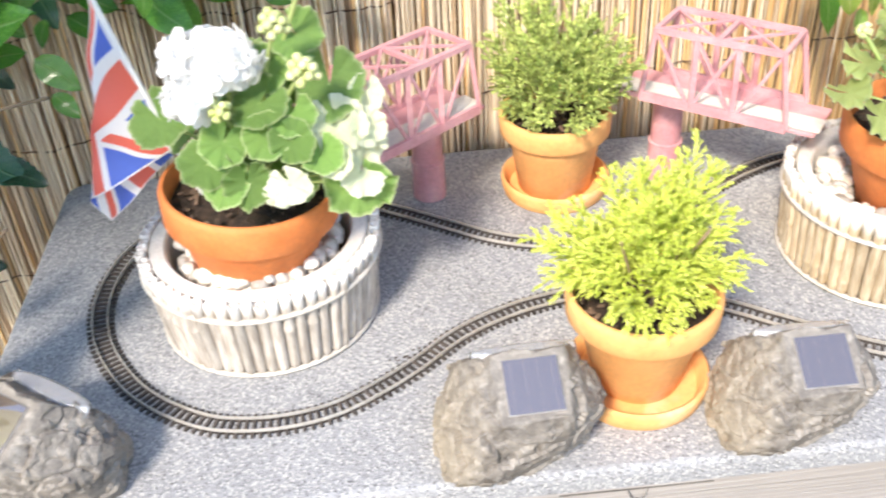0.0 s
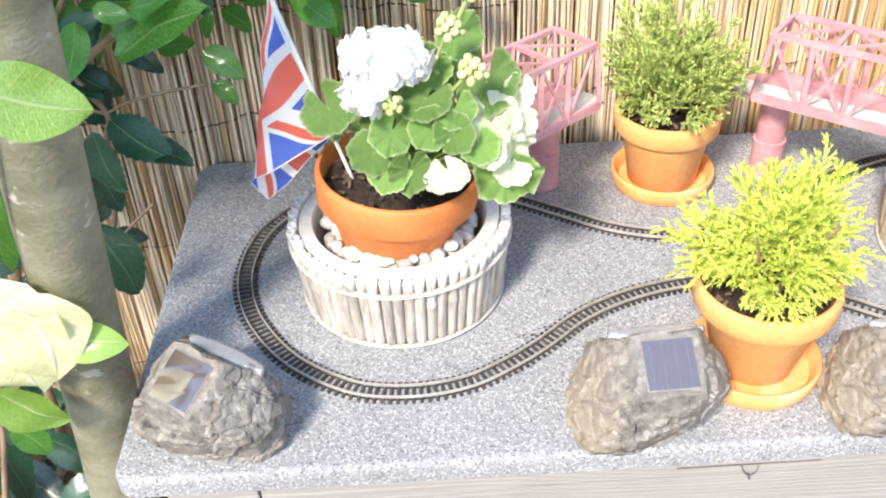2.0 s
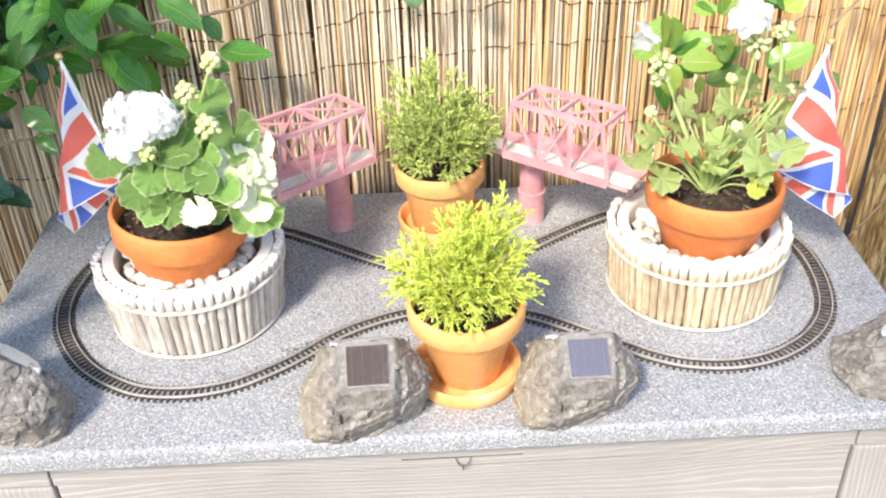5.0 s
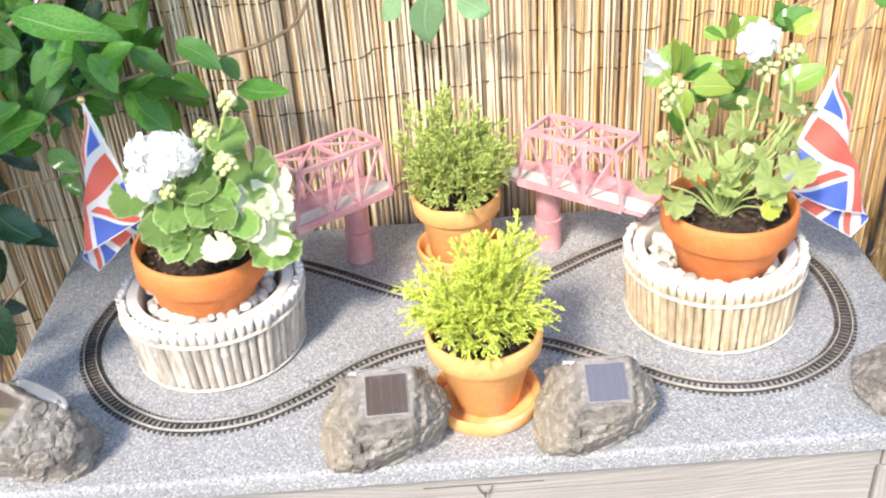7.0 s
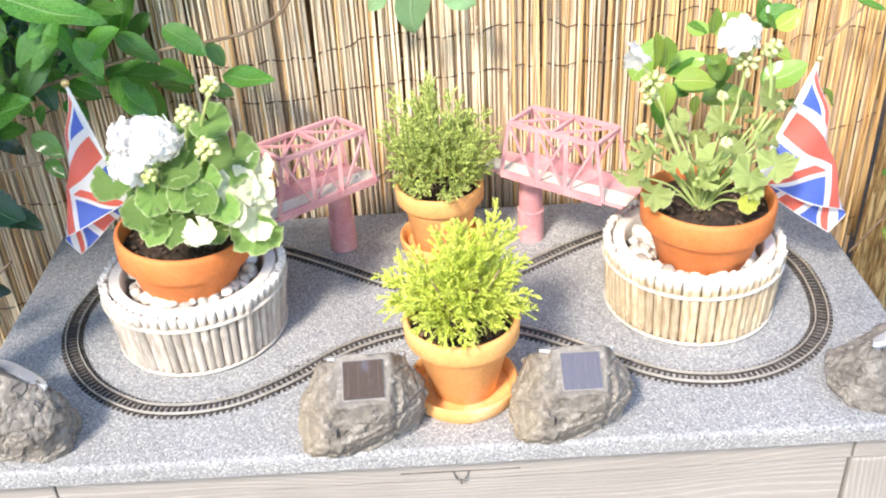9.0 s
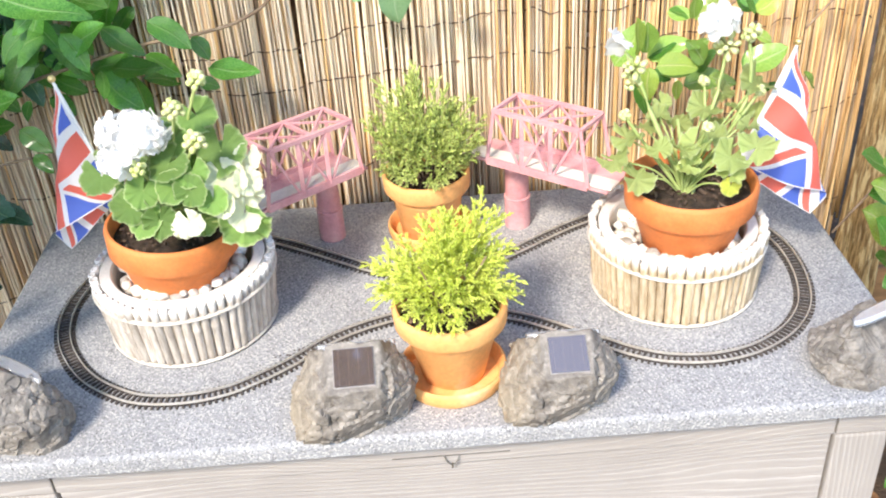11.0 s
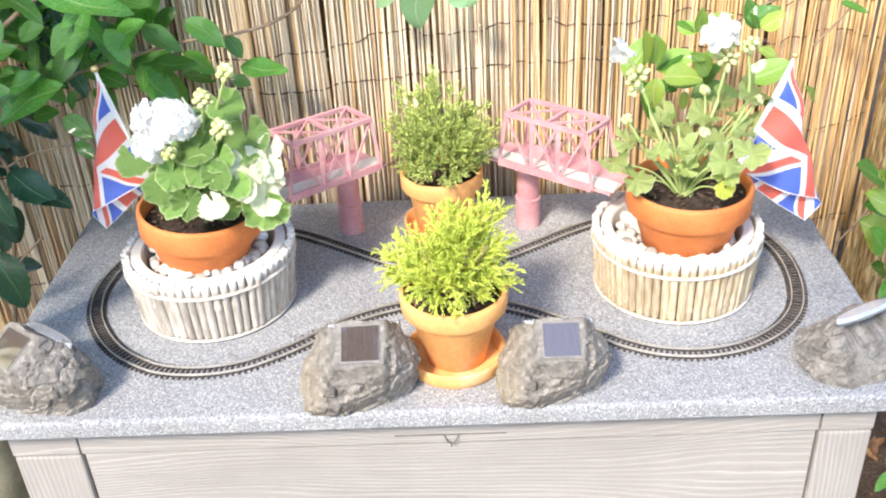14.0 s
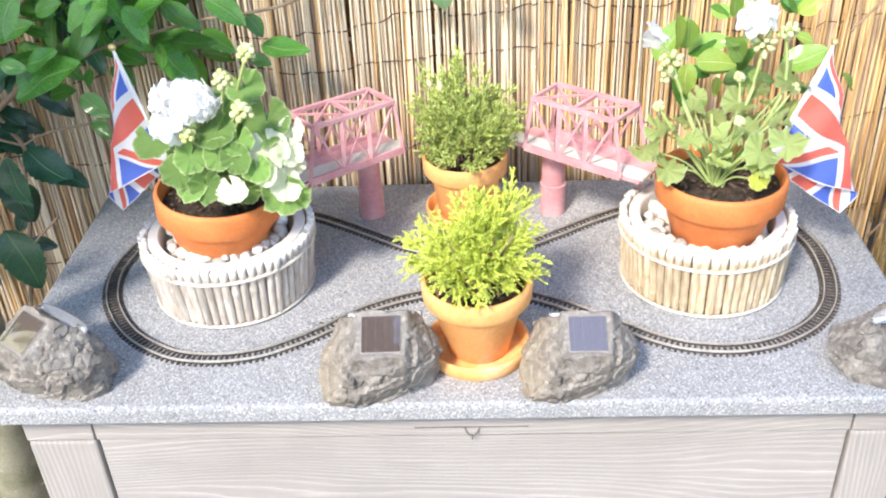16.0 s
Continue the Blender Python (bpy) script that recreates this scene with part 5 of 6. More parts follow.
    # light strip: a long flat lens-shaped window over a silvery back, let into the rear shoulder
    lean = Matrix.Translation((0.014, 0.013, 0.0885 + lift)) @ Matrix.Rotation(radians(tip), 4, "X")

    def lens(half, wide, z0, z1):
        b = bmesh.new()
        low, top = [], []
        for k in range(28):
            a = 2 * math.pi * k / 28
            c, s = math.cos(a), math.sin(a)
            x, y = half * math.copysign(abs(c) ** 0.8, c), wide * math.copysign(abs(s) ** 1.25, s)
            low.append(b.verts.new((x, y, z0)))
            top.append(b.verts.new((x * 0.985, y * 0.93, z1)))
        for k in range(28):
            b.faces.new((low[k], low[(k + 1) % 28], top[(k + 1) % 28], top[k]))
        b.faces.new(low[::-1])
        b.faces.new(top)
        return b

    strip = part("light_strip", lens(0.049, 0.0140, -0.022 if tip < 0 else -0.009, 0.005 if tip < 0 else 0.0), LENS, thing, "clear plastic light strip with a silvery back", at=lean)
    part("reflector", lens(0.0465, 0.0122, -0.020 if tip < 0 else -0.007, 0.0035 if tip < 0 else -0.0015), SILVER, strip, "silvery reflector inside the clear strip")
    return thing


ROCK = rock_light(pose(-0.113, 0.036, TOP, 0, 0, 2), 2, "grey-brown moulded solar rock light beside the lime shrub")
copy_thing(ROCK, pose(0.1412, 0.035, TOP, 0, 0, 0) @ Matrix.Scale(0.95, 4))
tagged(copy_thing(ROCK, pose(-0.537, 0.052, TOP, 0, 0, -36)), "grey moulded solar rock light on the corner of the lid")
rock_light(pose(0.550, 0.062, TOP, 0, 0, 208) @ Matrix.Diagonal((1.0, 1.0, 0.88, 1.0)), 5, "grey moulded solar rock light turned away at the lid corner", 55, 0.028, 0.020, 0.030, 26)


# ---- trees, shrubs and climbers ----
LAUREL_M = blade_meshes("leaf", LAUREL, 5, width=0.41, cup=0.10, droop=0.10, wave=0.4)
CAMELLIA_M = blade_meshes("leaf", CAMELLIA, 5, width=0.44, cup=0.14, droop=0.14, teeth=0.05, wave=0.3, steps=18)
LIME_M = blade_meshes("leaf", LIME, 4, width=0.48, cup=0.16, droop=0.08, wave=0.4)
YELLOW_M = blade_meshes("leaf", YELLOW, 3, width=0.45, cup=0.14, droop=0.10, wave=0.4)
VINE_M = blade_meshes("leaf", VINE, 2, width=0.47, cup=0.08, droop=0.12, wave=0.6)
GOLDEN_M = blade_meshes("leaf", GOLDEN, 2, width=0.46, cup=0.10, droop=0.15, wave=0.8)


def leaves(thing, meshes, rows, seed, face=(0, -0.62, 0.78)):
    """Leaves from rows of base, tip and width for its length."""
    rng = random.Random(seed)
    for k, (ax, ay, az, bx, by, bz, w) in enumerate(rows):
        f = Vector(face) + Vector((rng.uniform(-0.35, 0.35), rng.uniform(-0.25, 0.25), rng.uniform(-0.25, 0.25)))
        share("leaf", meshes[k % len(meshes)], thing, blade_pose((ax, ay, az), (bx, by, bz), f, w / 0.38))


def scattered(thing, meshes, count, lo, hi, size, seed, face=(0, -0.62, 0.78)):
    rng = random.Random(seed)
    for k in range(count):
        a = Vector([rng.uniform(p, q) for p, q in zip(lo, hi)])
        d = Vector((rng.uniform(-1, 1), rng.uniform(-0.5, 0.2), rng.uniform(-1, 0.6))).normalized() * rng.uniform(*size)
        f = Vector(face) + Vector((rng.uniform(-0.6, 0.6), rng.uniform(-0.5, 0.5), rng.uniform(-0.5, 0.5)))
        share("leaf", meshes[k % len(meshes)], thing, blade_pose(a, a + d, f, rng.uniform(0.85, 1.2)))


UPPER = [
    (-0.540, 0.330, 1.041, -0.404, 0.320, 1.014, 0.34),
    (-0.475, 0.345, 1.020, -0.520, 0.335, 0.985, 0.45),
    (-0.500, 0.350, 0.985, -0.545, 0.340, 0.945, 0.45),
    (-0.646, 0.347, 0.842, -0.538, 0.330, 0.908, 0.45),
    (-0.602, 0.360, 0.841, -0.559, 0.350, 0.853, 0.50),
    (-0.624, 0.360, 0.889, -0.569, 0.340, 0.920, 0.50),
    (-0.565, 0.400, 0.922, -0.500, 0.380, 0.964, 0.50),
    (-0.542, 0.390, 0.869, -0.552, 0.380, 0.842, 0.50),
    (-0.548, 0.340, 0.848, -0.505, 0.317, 0.823, 0.50),
    (-0.548, 0.360, 0.799, -0.521, 0.340, 0.780, 0.50),
    (-0.661, 0.360, 0.894, -0.620, 0.350, 0.888, 0.50),
    (-0.651, 0.370, 0.856, -0.619, 0.360, 0.878, 0.60),
    (-0.596, 0.330, 1.004, -0.617, 0.300, 0.949, 0.50),
    (-0.486, 0.420, 0.952, -0.455, 0.400, 0.901, 0.45),
    (-0.491, 0.430, 0.913, -0.426, 0.410, 0.967, 0.48),
    (-0.437, 0.440, 0.949, -0.377, 0.420, 0.916, 0.45),
    (-0.513, 0.450, 0.936, -0.480, 0.440, 0.882, 0.45),
]
LOWER = [
    (-0.439, 0.450, 0.885, -0.364, 0.430, 0.893, 0.42),
    (-0.447, 0.430, 0.890, -0.454, 0.420, 0.849, 0.60),
    (-0.458, 0.470, 0.859, -0.409, 0.460, 0.814, 0.55),
    (-0.374, 0.450, 0.950, -0.313, 0.420, 0.919, 0.45),
    (-0.324, 0.480, 0.912, -0.301, 0.470, 0.879, 0.55),
    (-0.308, 0.475, 0.865, -0.231, 0.460, 0.865, 0.50),
    (-0.328, 0.485, 0.839, -0.297, 0.480, 0.831, 0.60),
    (-0.544, 0.460, 0.896, -0.528, 0.450, 0.859, 0.60),
    (-0.590, 0.420, 0.897, -0.542, 0.410, 0.906, 0.50),
    (-0.608, 0.400, 0.953, -0.562, 0.380, 0.972, 0.50),
    (-0.536, 0.440, 0.956, -0.575, 0.430, 0.936, 0.50),
    (-0.547, 0.470, 0.838, -0.514, 0.470, 0.808, 0.60),
    (-0.535, 0.480, 0.866, -0.490, 0.480, 0.841, 0.60),
    (-0.648, 0.430, 0.920, -0.609, 0.420, 0.910, 0.50),
]
SIDE = [
    (-0.705, 0.440, 0.714, -0.627, 0.412, 0.671, 0.50),
    (-0.679, 0.430, 0.677, -0.605, 0.409, 0.667, 0.42),
    (-0.707, 0.380, 0.732, -0.686, 0.360, 0.650, 0.45),
    (-0.733, 0.390, 0.691, -0.697, 0.376, 0.615, 0.42),
    (-0.729, 0.345, 0.621, -0.690, 0.321, 0.520, 0.50),
    (-0.730, 0.420, 0.557, -0.691, 0.420, 0.541, 0.50),
    (-0.722, 0.460, 0.765, -0.713, 0.450, 0.713, 0.50),
    (-0.719, 0.400, 0.853, -0.666, 0.390, 0.875, 0.45),
    (-0.703, 0.440, 0.850, -0.739, 0.430, 0.808, 0.45),
    (-0.735, 0.430, 0.606, -0.752, 0.420, 0.570, 0.50),
    (-0.730, 0.440, 0.766, -0.701, 0.430, 0.751, 0.50),
]
NEAR = [
    (-0.634, -0.010, 0.997, -0.554, 0.000, 0.966, 0.50),
    (-0.662, 0.030, 0.709, -0.597, 0.030, 0.705, 0.46),
    (-0.729, 0.020, 0.667, -0.672, 0.020, 0.614, 0.50),
    (-0.707, 0.100, 0.853, -0.721, 0.100, 0.736, 0.40),
    (-0.694, 0.016, 0.802, -0.684, 0.010, 0.655, 0.62),
    (-0.672, 0.008, 0.790, -0.660, 0.004, 0.680, 0.62),
    (-0.718, 0.022, 0.790, -0.712, 0.020, 0.650, 0.60),
    (-0.74, 0.06, 0.62, -0.71, 0.06, 0.58, 0.40),
    (-0.78, 0.10, 0.53, -0.75, 0.10, 0.48, 0.50),
]
RIGHT = [
    (0.30, 0.50, 0.81, 0.34, 0.50, 0.88, 0.45),
    (0.35, 0.50, 0.82, 0.41, 0.48, 0.85, 0.40),
    (0.36, 0.48, 0.81, 0.41, 0.46, 0.81, 0.40),
    (0.41, 0.50, 0.77, 0.48, 0.50, 0.78, 0.45),
    (0.39, 0.55, 0.87, 0.43, 0.54, 0.87, 0.50),
    (0.43, 0.55, 0.86, 0.47, 0.53, 0.89, 0.45),
    (0.46, 0.48, 0.79, 0.54, 0.48, 0.80, 0.60),
    (0.50, 0.55, 0.88, 0.55, 0.54, 0.90, 0.50),
    (0.53, 0.56, 0.86, 0.50, 0.55, 0.91, 0.50),
    (0.66, 0.58, 0.89, 0.70, 0.56, 0.88, 0.40),
    (0.50, 0.50, 0.79, 0.54, 0.50, 0.82, 0.60),
    (0.33, 0.50, 0.80, 0.36, 0.50, 0.72, 0.35),
]
EDGE = [
    (0.66, 0.30, 0.70, 0.61, 0.28, 0.75, 0.58),
    (0.68, 0.32, 0.69, 0.65, 0.30, 0.72, 0.58),
    (0.70, 0.34, 0.68, 0.67, 0.32, 0.75, 0.58),
    (0.68, 0.30, 0.67, 0.63, 0.28, 0.70, 0.58),
    (0.70, 0.32, 0.65, 0.64, 0.30, 0.67, 0.58),
    (0.70, 0.34, 0.56, 0.65, 0.32, 0.63, 0.58),
    (0.68, 0.30, 0.59, 0.65, 0.28, 0.64, 0.58),
    (0.70, 0.32, 0.57, 0.68, 0.30, 0.61, 0.58),
    (0.71, 0.34, 0.52, 0.68, 0.32, 0.55, 0.58),
    (0.70, 0.30, 0.54, 0.68, 0.28, 0.57, 0.58),
    (0.73, 0.32, 0.51, 0.69, 0.30, 0.50, 0.58),
    (0.73, 0.34, 0.53, 0.71, 0.32, 0.57, 0.58),
    (0.69, 0.30, 0.63, 0.67, 0.28, 0.66, 0.58),
]
TOPC = [
    (-0.02, 0.50, 0.98, -0.02, 0.50, 0.90, 0.55),
    (-0.06, 0.50, 0.98, -0.09, 0.50, 0.94, 0.50),
    (0.02, 0.50, 0.97, 0.07, 0.50, 0.94, 0.50),
]
BEHIND = [
    (0.32, 0.44, 0.85, 0.32, 0.43, 0.91, 0.45),
    (0.34, 0.47, 0.84, 0.34, 0.46, 0.89, 0.52),
    (0.35, 0.50, 0.82, 0.39, 0.49, 0.85, 0.45),
    (0.35, 0.44, 0.83, 0.41, 0.43, 0.83, 0.52),
    (0.41, 0.47, 0.83, 0.43, 0.46, 0.86, 0.45),
    (0.43, 0.50, 0.79, 0.45, 0.49, 0.83, 0.52),
    (0.43, 0.44, 0.81, 0.47, 0.43, 0.80, 0.45),
    (0.49, 0.47, 0.81, 0.55, 0.46, 0.84, 0.52),
    (0.53, 0.50, 0.75, 0.55, 0.49, 0.77, 0.45),
    (0.34, 0.44, 0.83, 0.34, 0.43, 0.78, 0.52),
    (0.37, 0.47, 0.77, 0.37, 0.46, 0.74, 0.45),
]
ABOVE = [
    (0.40, 0.50, 0.78, 0.40, 0.49, 0.75, 0.52),
    (0.39, 0.44, 0.86, 0.41, 0.43, 0.86, 0.45),
    (0.40, 0.47, 0.89, 0.37, 0.46, 0.91, 0.52),
    (0.42, 0.50, 0.88, 0.46, 0.49, 0.91, 0.45),
    (0.40, 0.44, 0.90, 0.40, 0.43, 0.94, 0.52),
    (0.50, 0.47, 0.89, 0.48, 0.46, 0.92, 0.45),
    (0.51, 0.50, 0.88, 0.54, 0.49, 0.91, 0.52),
    (0.42, 0.44, 0.83, 0.39, 0.43, 0.87, 0.45),
    (0.35, 0.47, 0.81, 0.38, 0.46, 0.80, 0.52),
    (0.54, 0.50, 0.83, 0.51, 0.49, 0.85, 0.45),
    (0.59, 0.44, 0.78, 0.57, 0.43, 0.81, 0.52),
]


def laurel():
    thing = base("laurel_bush", "glossy green laurel branches spreading in front of the reed screen", "shrub", pose(0, 0, 0))
    part("branch", sweep(spline([(-0.92, 0.44, -0.03), (-0.90, 0.44, 0.45), (-0.78, 0.42, 0.74), (-0.714, 0.42, 0.798), (-0.646, 0.42, 0.848), (-0.568, 0.44, 0.872), (-0.518, 0.45, 0.884), (-0.398, 0.47, 0.908), (-0.326, 0.50, 0.907), (-0.255, 0.52, 0.918), (-0.2, 0.52, 0.96), (-0.16, 0.52, 1.08)], 6),
                         [0.008] * 13 + [0.005] * 18 + [0.0026] * 36, 7), TWIG, thing, smooth=True)
    part("branch", sweep(spline([(-0.80, 0.43, 0.72), (-0.7, 0.43, 0.9), (-0.58, 0.43, 1.0), (-0.4, 0.45, 1.08)], 8), 0.004, 6), TWIG, thing, smooth=True)
    leaves(thing, LAUREL_M, UPPER, 1)
    leaves(thing, LAUREL_M, LOWER, 2)
    scattered(thing, LAUREL_M, 22, (-0.76, 0.43, 0.86), (-0.50, 0.54, 1.02), (0.06, 0.085), 34)
    scattered(thing, LAUREL_M, 26, (-0.85, 0.40, 0.93), (-0.42, 0.54, 1.12), (0.05, 0.085), 3)
    scattered(thing, LAUREL_M, 24, (-0.90, 0.36, 0.84), (-0.66, 0.46, 1.05), (0.05, 0.085), 4)
    scattered(thing, LAUREL_M, 34, (-0.74, 0.47, 0.82), (-0.40, 0.545, 1.02), (0.06, 0.09), 14)
    # unseen upper leaves, added to shade the reeds below
    scattered(thing, LAUREL_M, 80, (-1.05, 0.42, 1.02), (-0.40, 0.545, 1.40), (0.07, 0.10), 24)
    return thing


def camellia():
    thing = base("camellia_bush", "dark glossy toothed camellia leaves on thin branches beside the trunk", "shrub", pose(0, 0, 0))
    part("branch", sweep(spline([(-0.80, 0.42, -0.03), (-0.79, 0.42, 0.30), (-0.75, 0.42, 0.50), (-0.722, 0.42, 0.60), (-0.716, 0.44, 0.684), (-0.707, 0.44, 0.722), (-0.735, 0.43, 0.80), (-0.76, 0.40, 1.0)], 8), 0.0038, 6), TWIG, thing, smooth=True)
    part("branch", sweep(spline([(-0.707, 0.44, 0.722), (-0.653, 0.42, 0.752), (-0.56, 0.38, 0.786)], 6), 0.0018, 6), TWIG, thing, smooth=True)
    part("branch", sweep(spline([(-0.707, 0.44, 0.722), (-0.76, 0.44, 0.74), (-0.84, 0.43, 0.78)], 6), 0.0022, 6), TWIG, thing, smooth=True)
    part("branch", sweep(spline([(-0.75, 0.41, 0.50), (-0.722, 0.40, 0.556), (-0.666, 0.405, 0.608)], 6), 0.0020, 6), TWIG, thing, "cut dry twig", smooth=True)
    leaves(thing, CAMELLIA_M, SIDE, 5)
    scattered(thing, CAMELLIA_M, 60, (-1.0, 0.47, 0.88), (-0.46, 0.548, 1.14), (0.06, 0.095), 26)
    scattered(thing, CAMELLIA_M, 18, (-0.86, 0.44, 0.58), (-0.69, 0.54, 0.88), (0.06, 0.085), 36)
    scattered(thing, CAMELLIA_M, 46, (-1.02, 0.25, 0.50), (-0.80, 0.52, 1.02), (0.07, 0.11), 6)
    scattered(thing, CAMELLIA_M, 80, (-1.15, 0.12, 0.03), (-0.80, 0.50, 0.45), (0.07, 0.12), 16)
    return thing


def near_rose():
    thing = base("rose_shoot", "pale yellow and bright green leaves on a shoot beside the trunk", "plant", pose(0, 0, 0))
    part("branch", sweep(spline([(-0.83, 0.02, -0.03), (-0.80, 0.01, 0.35), (-0.74, 0.03, 0.62), (-0.70, 0.03, 0.76), (-0.64, -0.01, 0.99)], 8), 0.003, 6), TWIG, thing, smooth=True)
    leaves(thing, LIME_M, NEAR[:3], 7, (0.1, -0.8, 0.6))
    leaves(thing, LAUREL_M, NEAR[3:4], 8, (0.1, -0.8, 0.6))
    leaves(thing, GOLDEN_M, NEAR[4:7], 9, (0.2, -0.85, 0.5))
    leaves(thing, LAUREL_M, NEAR[7:], 10, (0.1, -0.8, 0.6))
    scattered(thing, LIME_M, 6, (-0.90, -0.02, 0.3), (-0.80, 0.06, 0.62), (0.05, 0.08), 11)
    return thing


def tree_trunk():
    thing = base("tree", "smooth grey-green leaning tree trunk beside the storage box", "tree", pose(0, 0, 0))
    bm = bmesh.new()
    rings = []
    for k in range(34):
        t = k / 33
        z = -0.03 + 2.3 * t
        c = Vector((-0.748 + 0.1345 * z, 0.176 - 0.14 * z, z))
        r = 0.0365 * (1 - 0.12 * t) + 0.012 * math.exp(-9 * t)
        rings.append([bm.verts.new(c + Vector((math.cos(a), math.sin(a), 0)) * r * (1 + 0.07 * noise.noise((math.cos(a), math.sin(a), z * 3)))) for a in (2 * math.pi * j / 24 for j in range(24))])
    for a, b in zip(rings, rings[1:]):
        for j in range(24):
            bm.faces.new((a[j], a[(j + 1) % 24], b[(j + 1) % 24], b[j]))
    bm.faces.new(rings[-1])
    part("trunk", bm, BARK, thing, smooth=True)
    rng = random.Random(77)
    verts, faces = [], []
    # unseen leaf clumps, placed to shade lid and reeds and darken panel reflections
    unseen_clumps = ((400, (-1.88, -0.42, 2.1), (0.5, 0.6, 0.4)), (170, (-0.5, -0.12, 2.4), (0.5, 0.34, 0.28)), (380, (-0.08, -1.30, 2.35), (0.17, 0.30, 0.14)), (520, (-0.32, -0.24, 2.55), (0.32, 0.32, 0.2)), (620, (-1.42, -0.82, 2.1), (0.34, 0.25, 0.20)), (420, (-1.04, -0.21, 1.5), (0.22, 0.13, 0.10)))
    for count, mid, spread in unseen_clumps:
        for k in range(count):
            d = Vector((rng.gauss(0, 1), rng.gauss(0, 1), rng.gauss(0, 1))).normalized() * rng.random() ** 0.4
            c = Vector(mid) + Vector((d.x * spread[0], d.y * spread[1], d.z * spread[2]))
            if noise.noise(c * 4) < -0.12:
                continue
            q = Euler((rng.uniform(-0.9, 0.9), rng.uniform(-0.9, 0.9), rng.uniform(0, 6.28))).to_matrix()
            n = len(verts)
            for x, y, z in ((0, -0.045, 0), (0.022, -0.01, 0.006), (0.018, 0.02, 0.006), (0, 0.05, -0.004), (-0.018, 0.02, 0.006), (-0.022, -0.01, 0.006)):
                verts.append(c + q @ Vector((x, y, z)))
            faces += [(n, n + 1, n + 2, n + 3), (n, n + 3, n + 4, n + 5)]
    me = bpy.data.meshes.new("crown")
    me.from_pydata([list(v) for v in verts], [], faces)
    me.materials.append(CAMELLIA)
    crown = new("crown", me)
    crown.parent = thing
    tagged(crown, "unseen crown of leaf clumps, placed to shade the box", kind="stuff")
    # unseen limbs, added to join these leaves to the trunk
    fork = Vector((-0.748 + 0.1345 * 2.0, 0.176 - 0.14 * 2.0, 2.0))
    for k in range(18):
        count, mid, spread = unseen_clumps[k // 3]
        e = Vector(mid) + Vector((rng.uniform(-0.6, 0.6) * spread[0], rng.uniform(-0.6, 0.6) * spread[1], rng.uniform(-0.3, 0.5) * spread[2]))
        part("limb", sweep(spline([fork, fork.lerp(e, 0.45) + Vector((0, 0, 0.07)), e], 6), [0.018] * 4 + [0.012] * 5 + [0.006] * 4, 7), BARK, thing, smooth=True)
    return thing


def right_climber():
    thing = base("climbing_shrub", "green oval leaves and twigs hanging over the reed screen", "climber", pose(0, 0, 0))
    part("branch", sweep(spline([(0.86, 0.62, 1.2), (0.74, 0.6, 0.93), (0.66, 0.6, 0.89), (0.56, 0.58, 0.9), (0.47, 0.55, 0.86), (0.41, 0.52, 0.79), (0.35, 0.5, 0.8)], 8), 0.0024, 6), TWIG, thing, smooth=True)
    part("branch", sweep(spline([(0.72, 0.62, 0.9), (0.68, 0.63, 0.84), (0.64, 0.62, 0.8)], 6), 0.002, 6), TWIG, thing, smooth=True)
    leaves(thing, LIME_M, RIGHT[:6], 14)
    leaves(thing, LAUREL_M, RIGHT[7:], 15)
    for rows in (BEHIND, ABOVE):
        leaves(thing, YELLOW_M, rows[::3], 23)
        leaves(thing, LIME_M, rows[1::3], 24)
        leaves(thing, LAUREL_M, rows[2::3], 25)
    return thing


def edge_shrub():
    thing = base("evergreen_shrub", "bright green shrub growing beside the end of the box", "shrub", pose(0, 0, 0))
    part("branch", sweep(spline([(0.84, 0.32, -0.03), (0.8, 0.32, 0.3), (0.73, 0.31, 0.52), (0.70, 0.31, 0.62), (0.69, 0.32, 0.70)], 8), 0.003, 6), TWIG, thing, smooth=True)
    leaves(thing, LAUREL_M, EDGE[::2], 17)
    leaves(thing, YELLOW_M, EDGE[1::2], 27)
    scattered(thing, LAUREL_M, 22, (0.70, 0.14, 0.12), (0.82, 0.34, 0.34), (0.04, 0.065), 28)
    scattered(thing, YELLOW_M, 12, (0.73, 0.24, 0.45), (0.84, 0.34, 0.72), (0.04, 0.06), 18)
    part("branch", sweep(spline([(0.690, 0.50, 0.475), (0.735, 0.5, 0.54), (0.775, 0.5, 0.60)], 5), 0.0022, 6), TWIG, thing, smooth=True)
    scattered(thing, LAUREL_M, 26, (0.72, 0.1, 0.05), (0.95, 0.4, 0.45), (0.04, 0.07), 19)
    return thing


def hanging_vine():
    thing = base("vine_shoot", "pale green vine leaves hanging in front of the reed screen", "climber", pose(0, 0, 0))
    part("branch", sweep(spline([(-0.3, 0.52, 1.35), (-0.15, 0.51, 1.12), (-0.02, 0.5, 0.985), (0.06, 0.5, 0.99)], 8), 0.002, 6), TWIG, thing, smooth=True)
    leaves(thing, VINE_M, TOPC, 23, (0, -0.85, 0.5))
    return thing


laurel()
camellia()
near_rose()
tree_trunk()
right_climber()
edge_shrub()
hanging_vine()


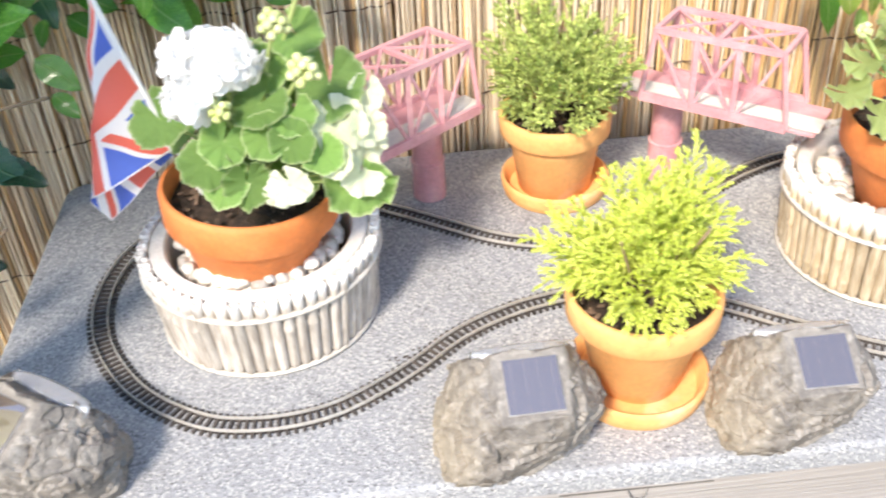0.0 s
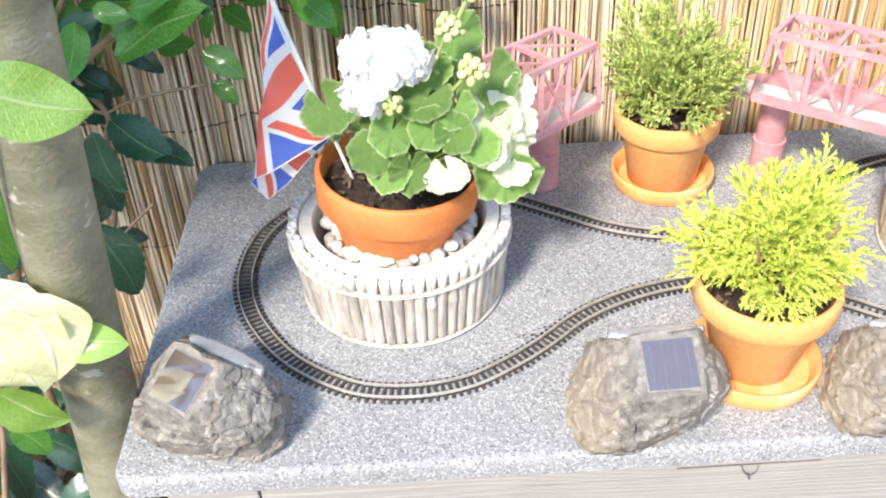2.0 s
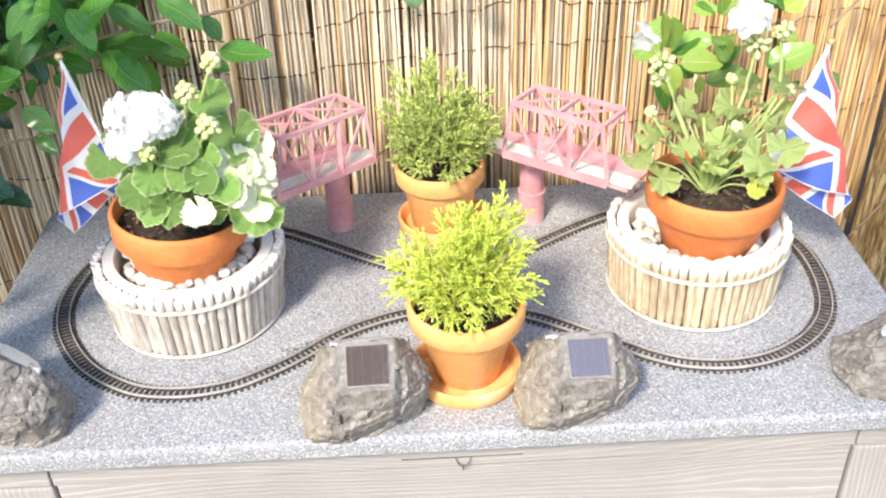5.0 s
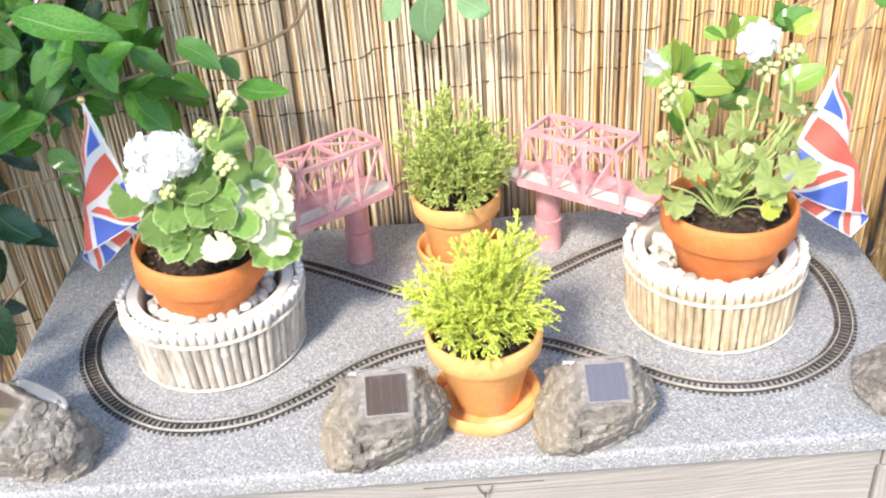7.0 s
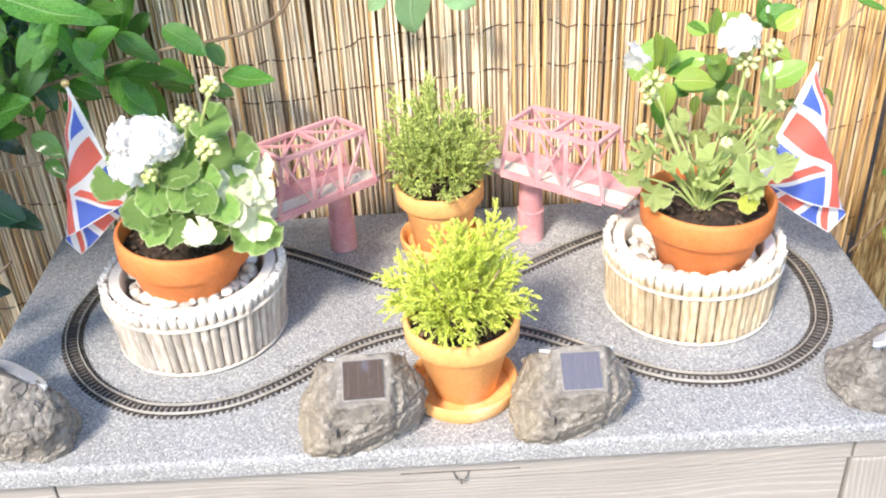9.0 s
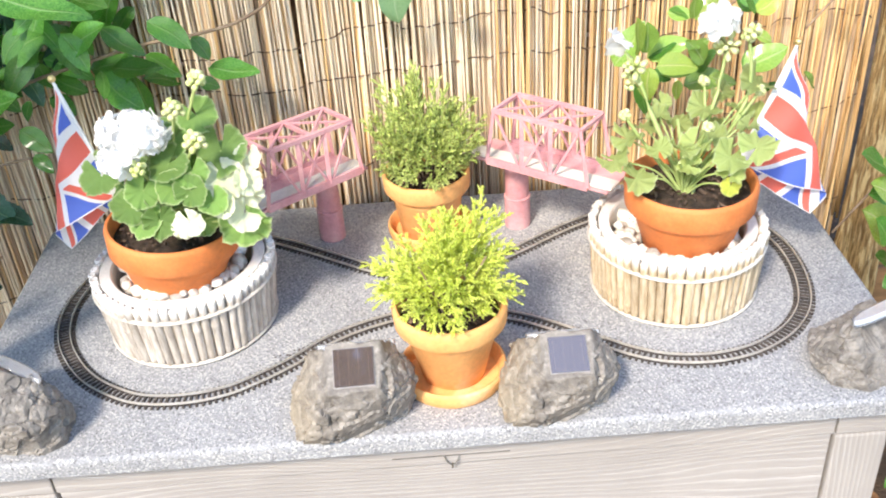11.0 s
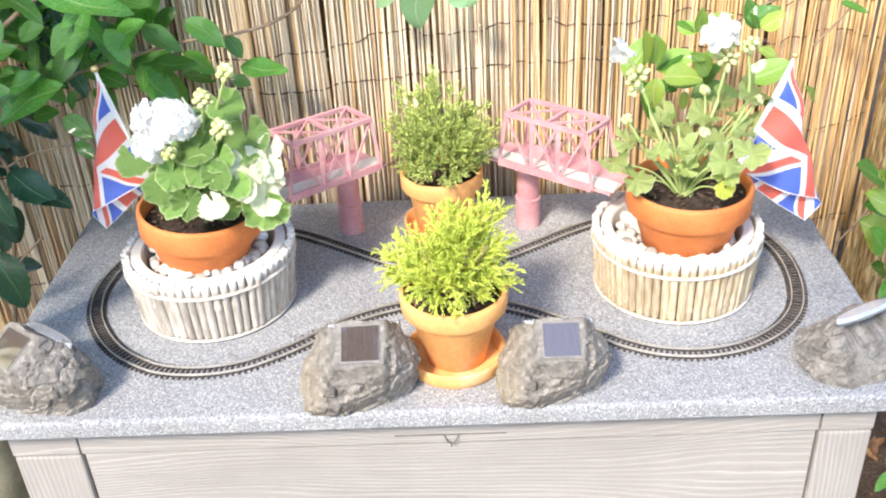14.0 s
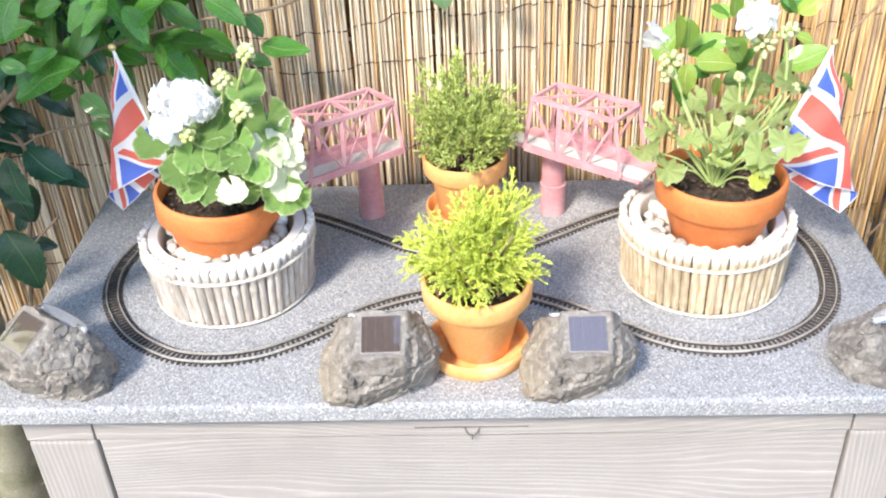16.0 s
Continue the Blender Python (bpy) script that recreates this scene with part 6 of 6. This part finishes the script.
# ---- fallen leaves on the ground ----
def leaf_litter():
    rng = random.Random(52)
    bm = bmesh.new()
    for k in range(260):
        side = k % 2
        x = rng.uniform(0.62, 1.25) if side else rng.uniform(-1.25, -0.62)
        y = rng.uniform(-0.45, 0.5)
        s = rng.uniform(0.022, 0.045)
        m = Matrix.Translation((x, y, 0.012 + rng.uniform(0, 0.012))) @ Euler((rng.uniform(-0.5, 0.5), rng.uniform(-0.5, 0.5), rng.uniform(0, 6.28))).to_matrix().to_4x4()
        rows = []
        for t, w in ((0, 0.02), (0.25, 0.2), (0.55, 0.24), (0.8, 0.14), (1.0, 0.01)):
            rows.append([bm.verts.new(m @ Vector((q * w * s, (t - 0.5) * s, 0.10 * s * abs(q) + 0.05 * s * math.sin(5 * t + k)))) for q in (-1, 0, 1)])
        for a, b in zip(rows, rows[1:]):
            for j in range(2):
                bm.faces.new((a[j], a[j + 1], b[j + 1], b[j]))
    return tagged(part("fallen_leaves", bm, LITTER), "dry brown and orange leaves lying on the earth", "leaves", kind="stuff")


leaf_litter()


# ---- crumbs of dirt on the lid ----
def dirt_crumbs():
    rng = random.Random(41)
    bm = bmesh.new()
    for k in range(16):
        x, y = rng.gauss(-0.206, 0.010), rng.gauss(0.158, 0.006)
        s = rng.uniform(0.0006, 0.0014)
        bmesh.ops.create_icosphere(bm, subdivisions=1, radius=s, matrix=Matrix.Translation((x, y, TOP + s * 0.4)) @ Matrix.Diagonal((1.6, 1, 0.6, 1)))
    return tagged(part("dirt_crumbs", bm, SOIL), "dark crumbs of soil spilt beside the track", "dirt", kind="stuff")


dirt_crumbs()


# ---- reeds of the screen ----
def reeds():
    kinds = [([reed_mesh(k, REED) for k in range(14)], bmesh.new(), REED_REST), ([reed_mesh(k + 20, REED_GOLD) for k in range(10)], bmesh.new(), REED_GOLD_REST)]
    rng = random.Random(12)
    total = 640
    for k in range(total):
        x = -1.17 + 1.962 * (k + rng.uniform(-0.35, 0.35)) / (total - 1)
        y = fence_line(x) + rng.uniform(-0.0022, 0.0022)
        m = pose(x, y, rng.uniform(-0.02, 0.0) + (rng.choice((0, 0.42, 0.46, 0.7)) if x > 0.73 else 0), rng.uniform(-0.3, 0.3), rng.uniform(-0.9, 0.9) + (1.2 if x > 0.6 else 0), rng.uniform(0, 360))
        meshes, rest, _ = kinds[1 if rng.random() < max(0.14, (x - 0.02) / 0.45) else 0]
        me = meshes[rng.randrange(len(meshes))]
        if -0.72 < x < 0.62 and k % 3 != 2:
            share("reed", me, FENCE, m)
        else:
            n = len(rest.verts)
            rest.from_mesh(me)
            rest.verts.ensure_lookup_table()
            bmesh.ops.transform(rest, matrix=m, verts=rest.verts[n:])
    for _, rest, material in kinds:
        tagged(part("reed", rest, material, FENCE, smooth=True), kind="stuff")


reeds()
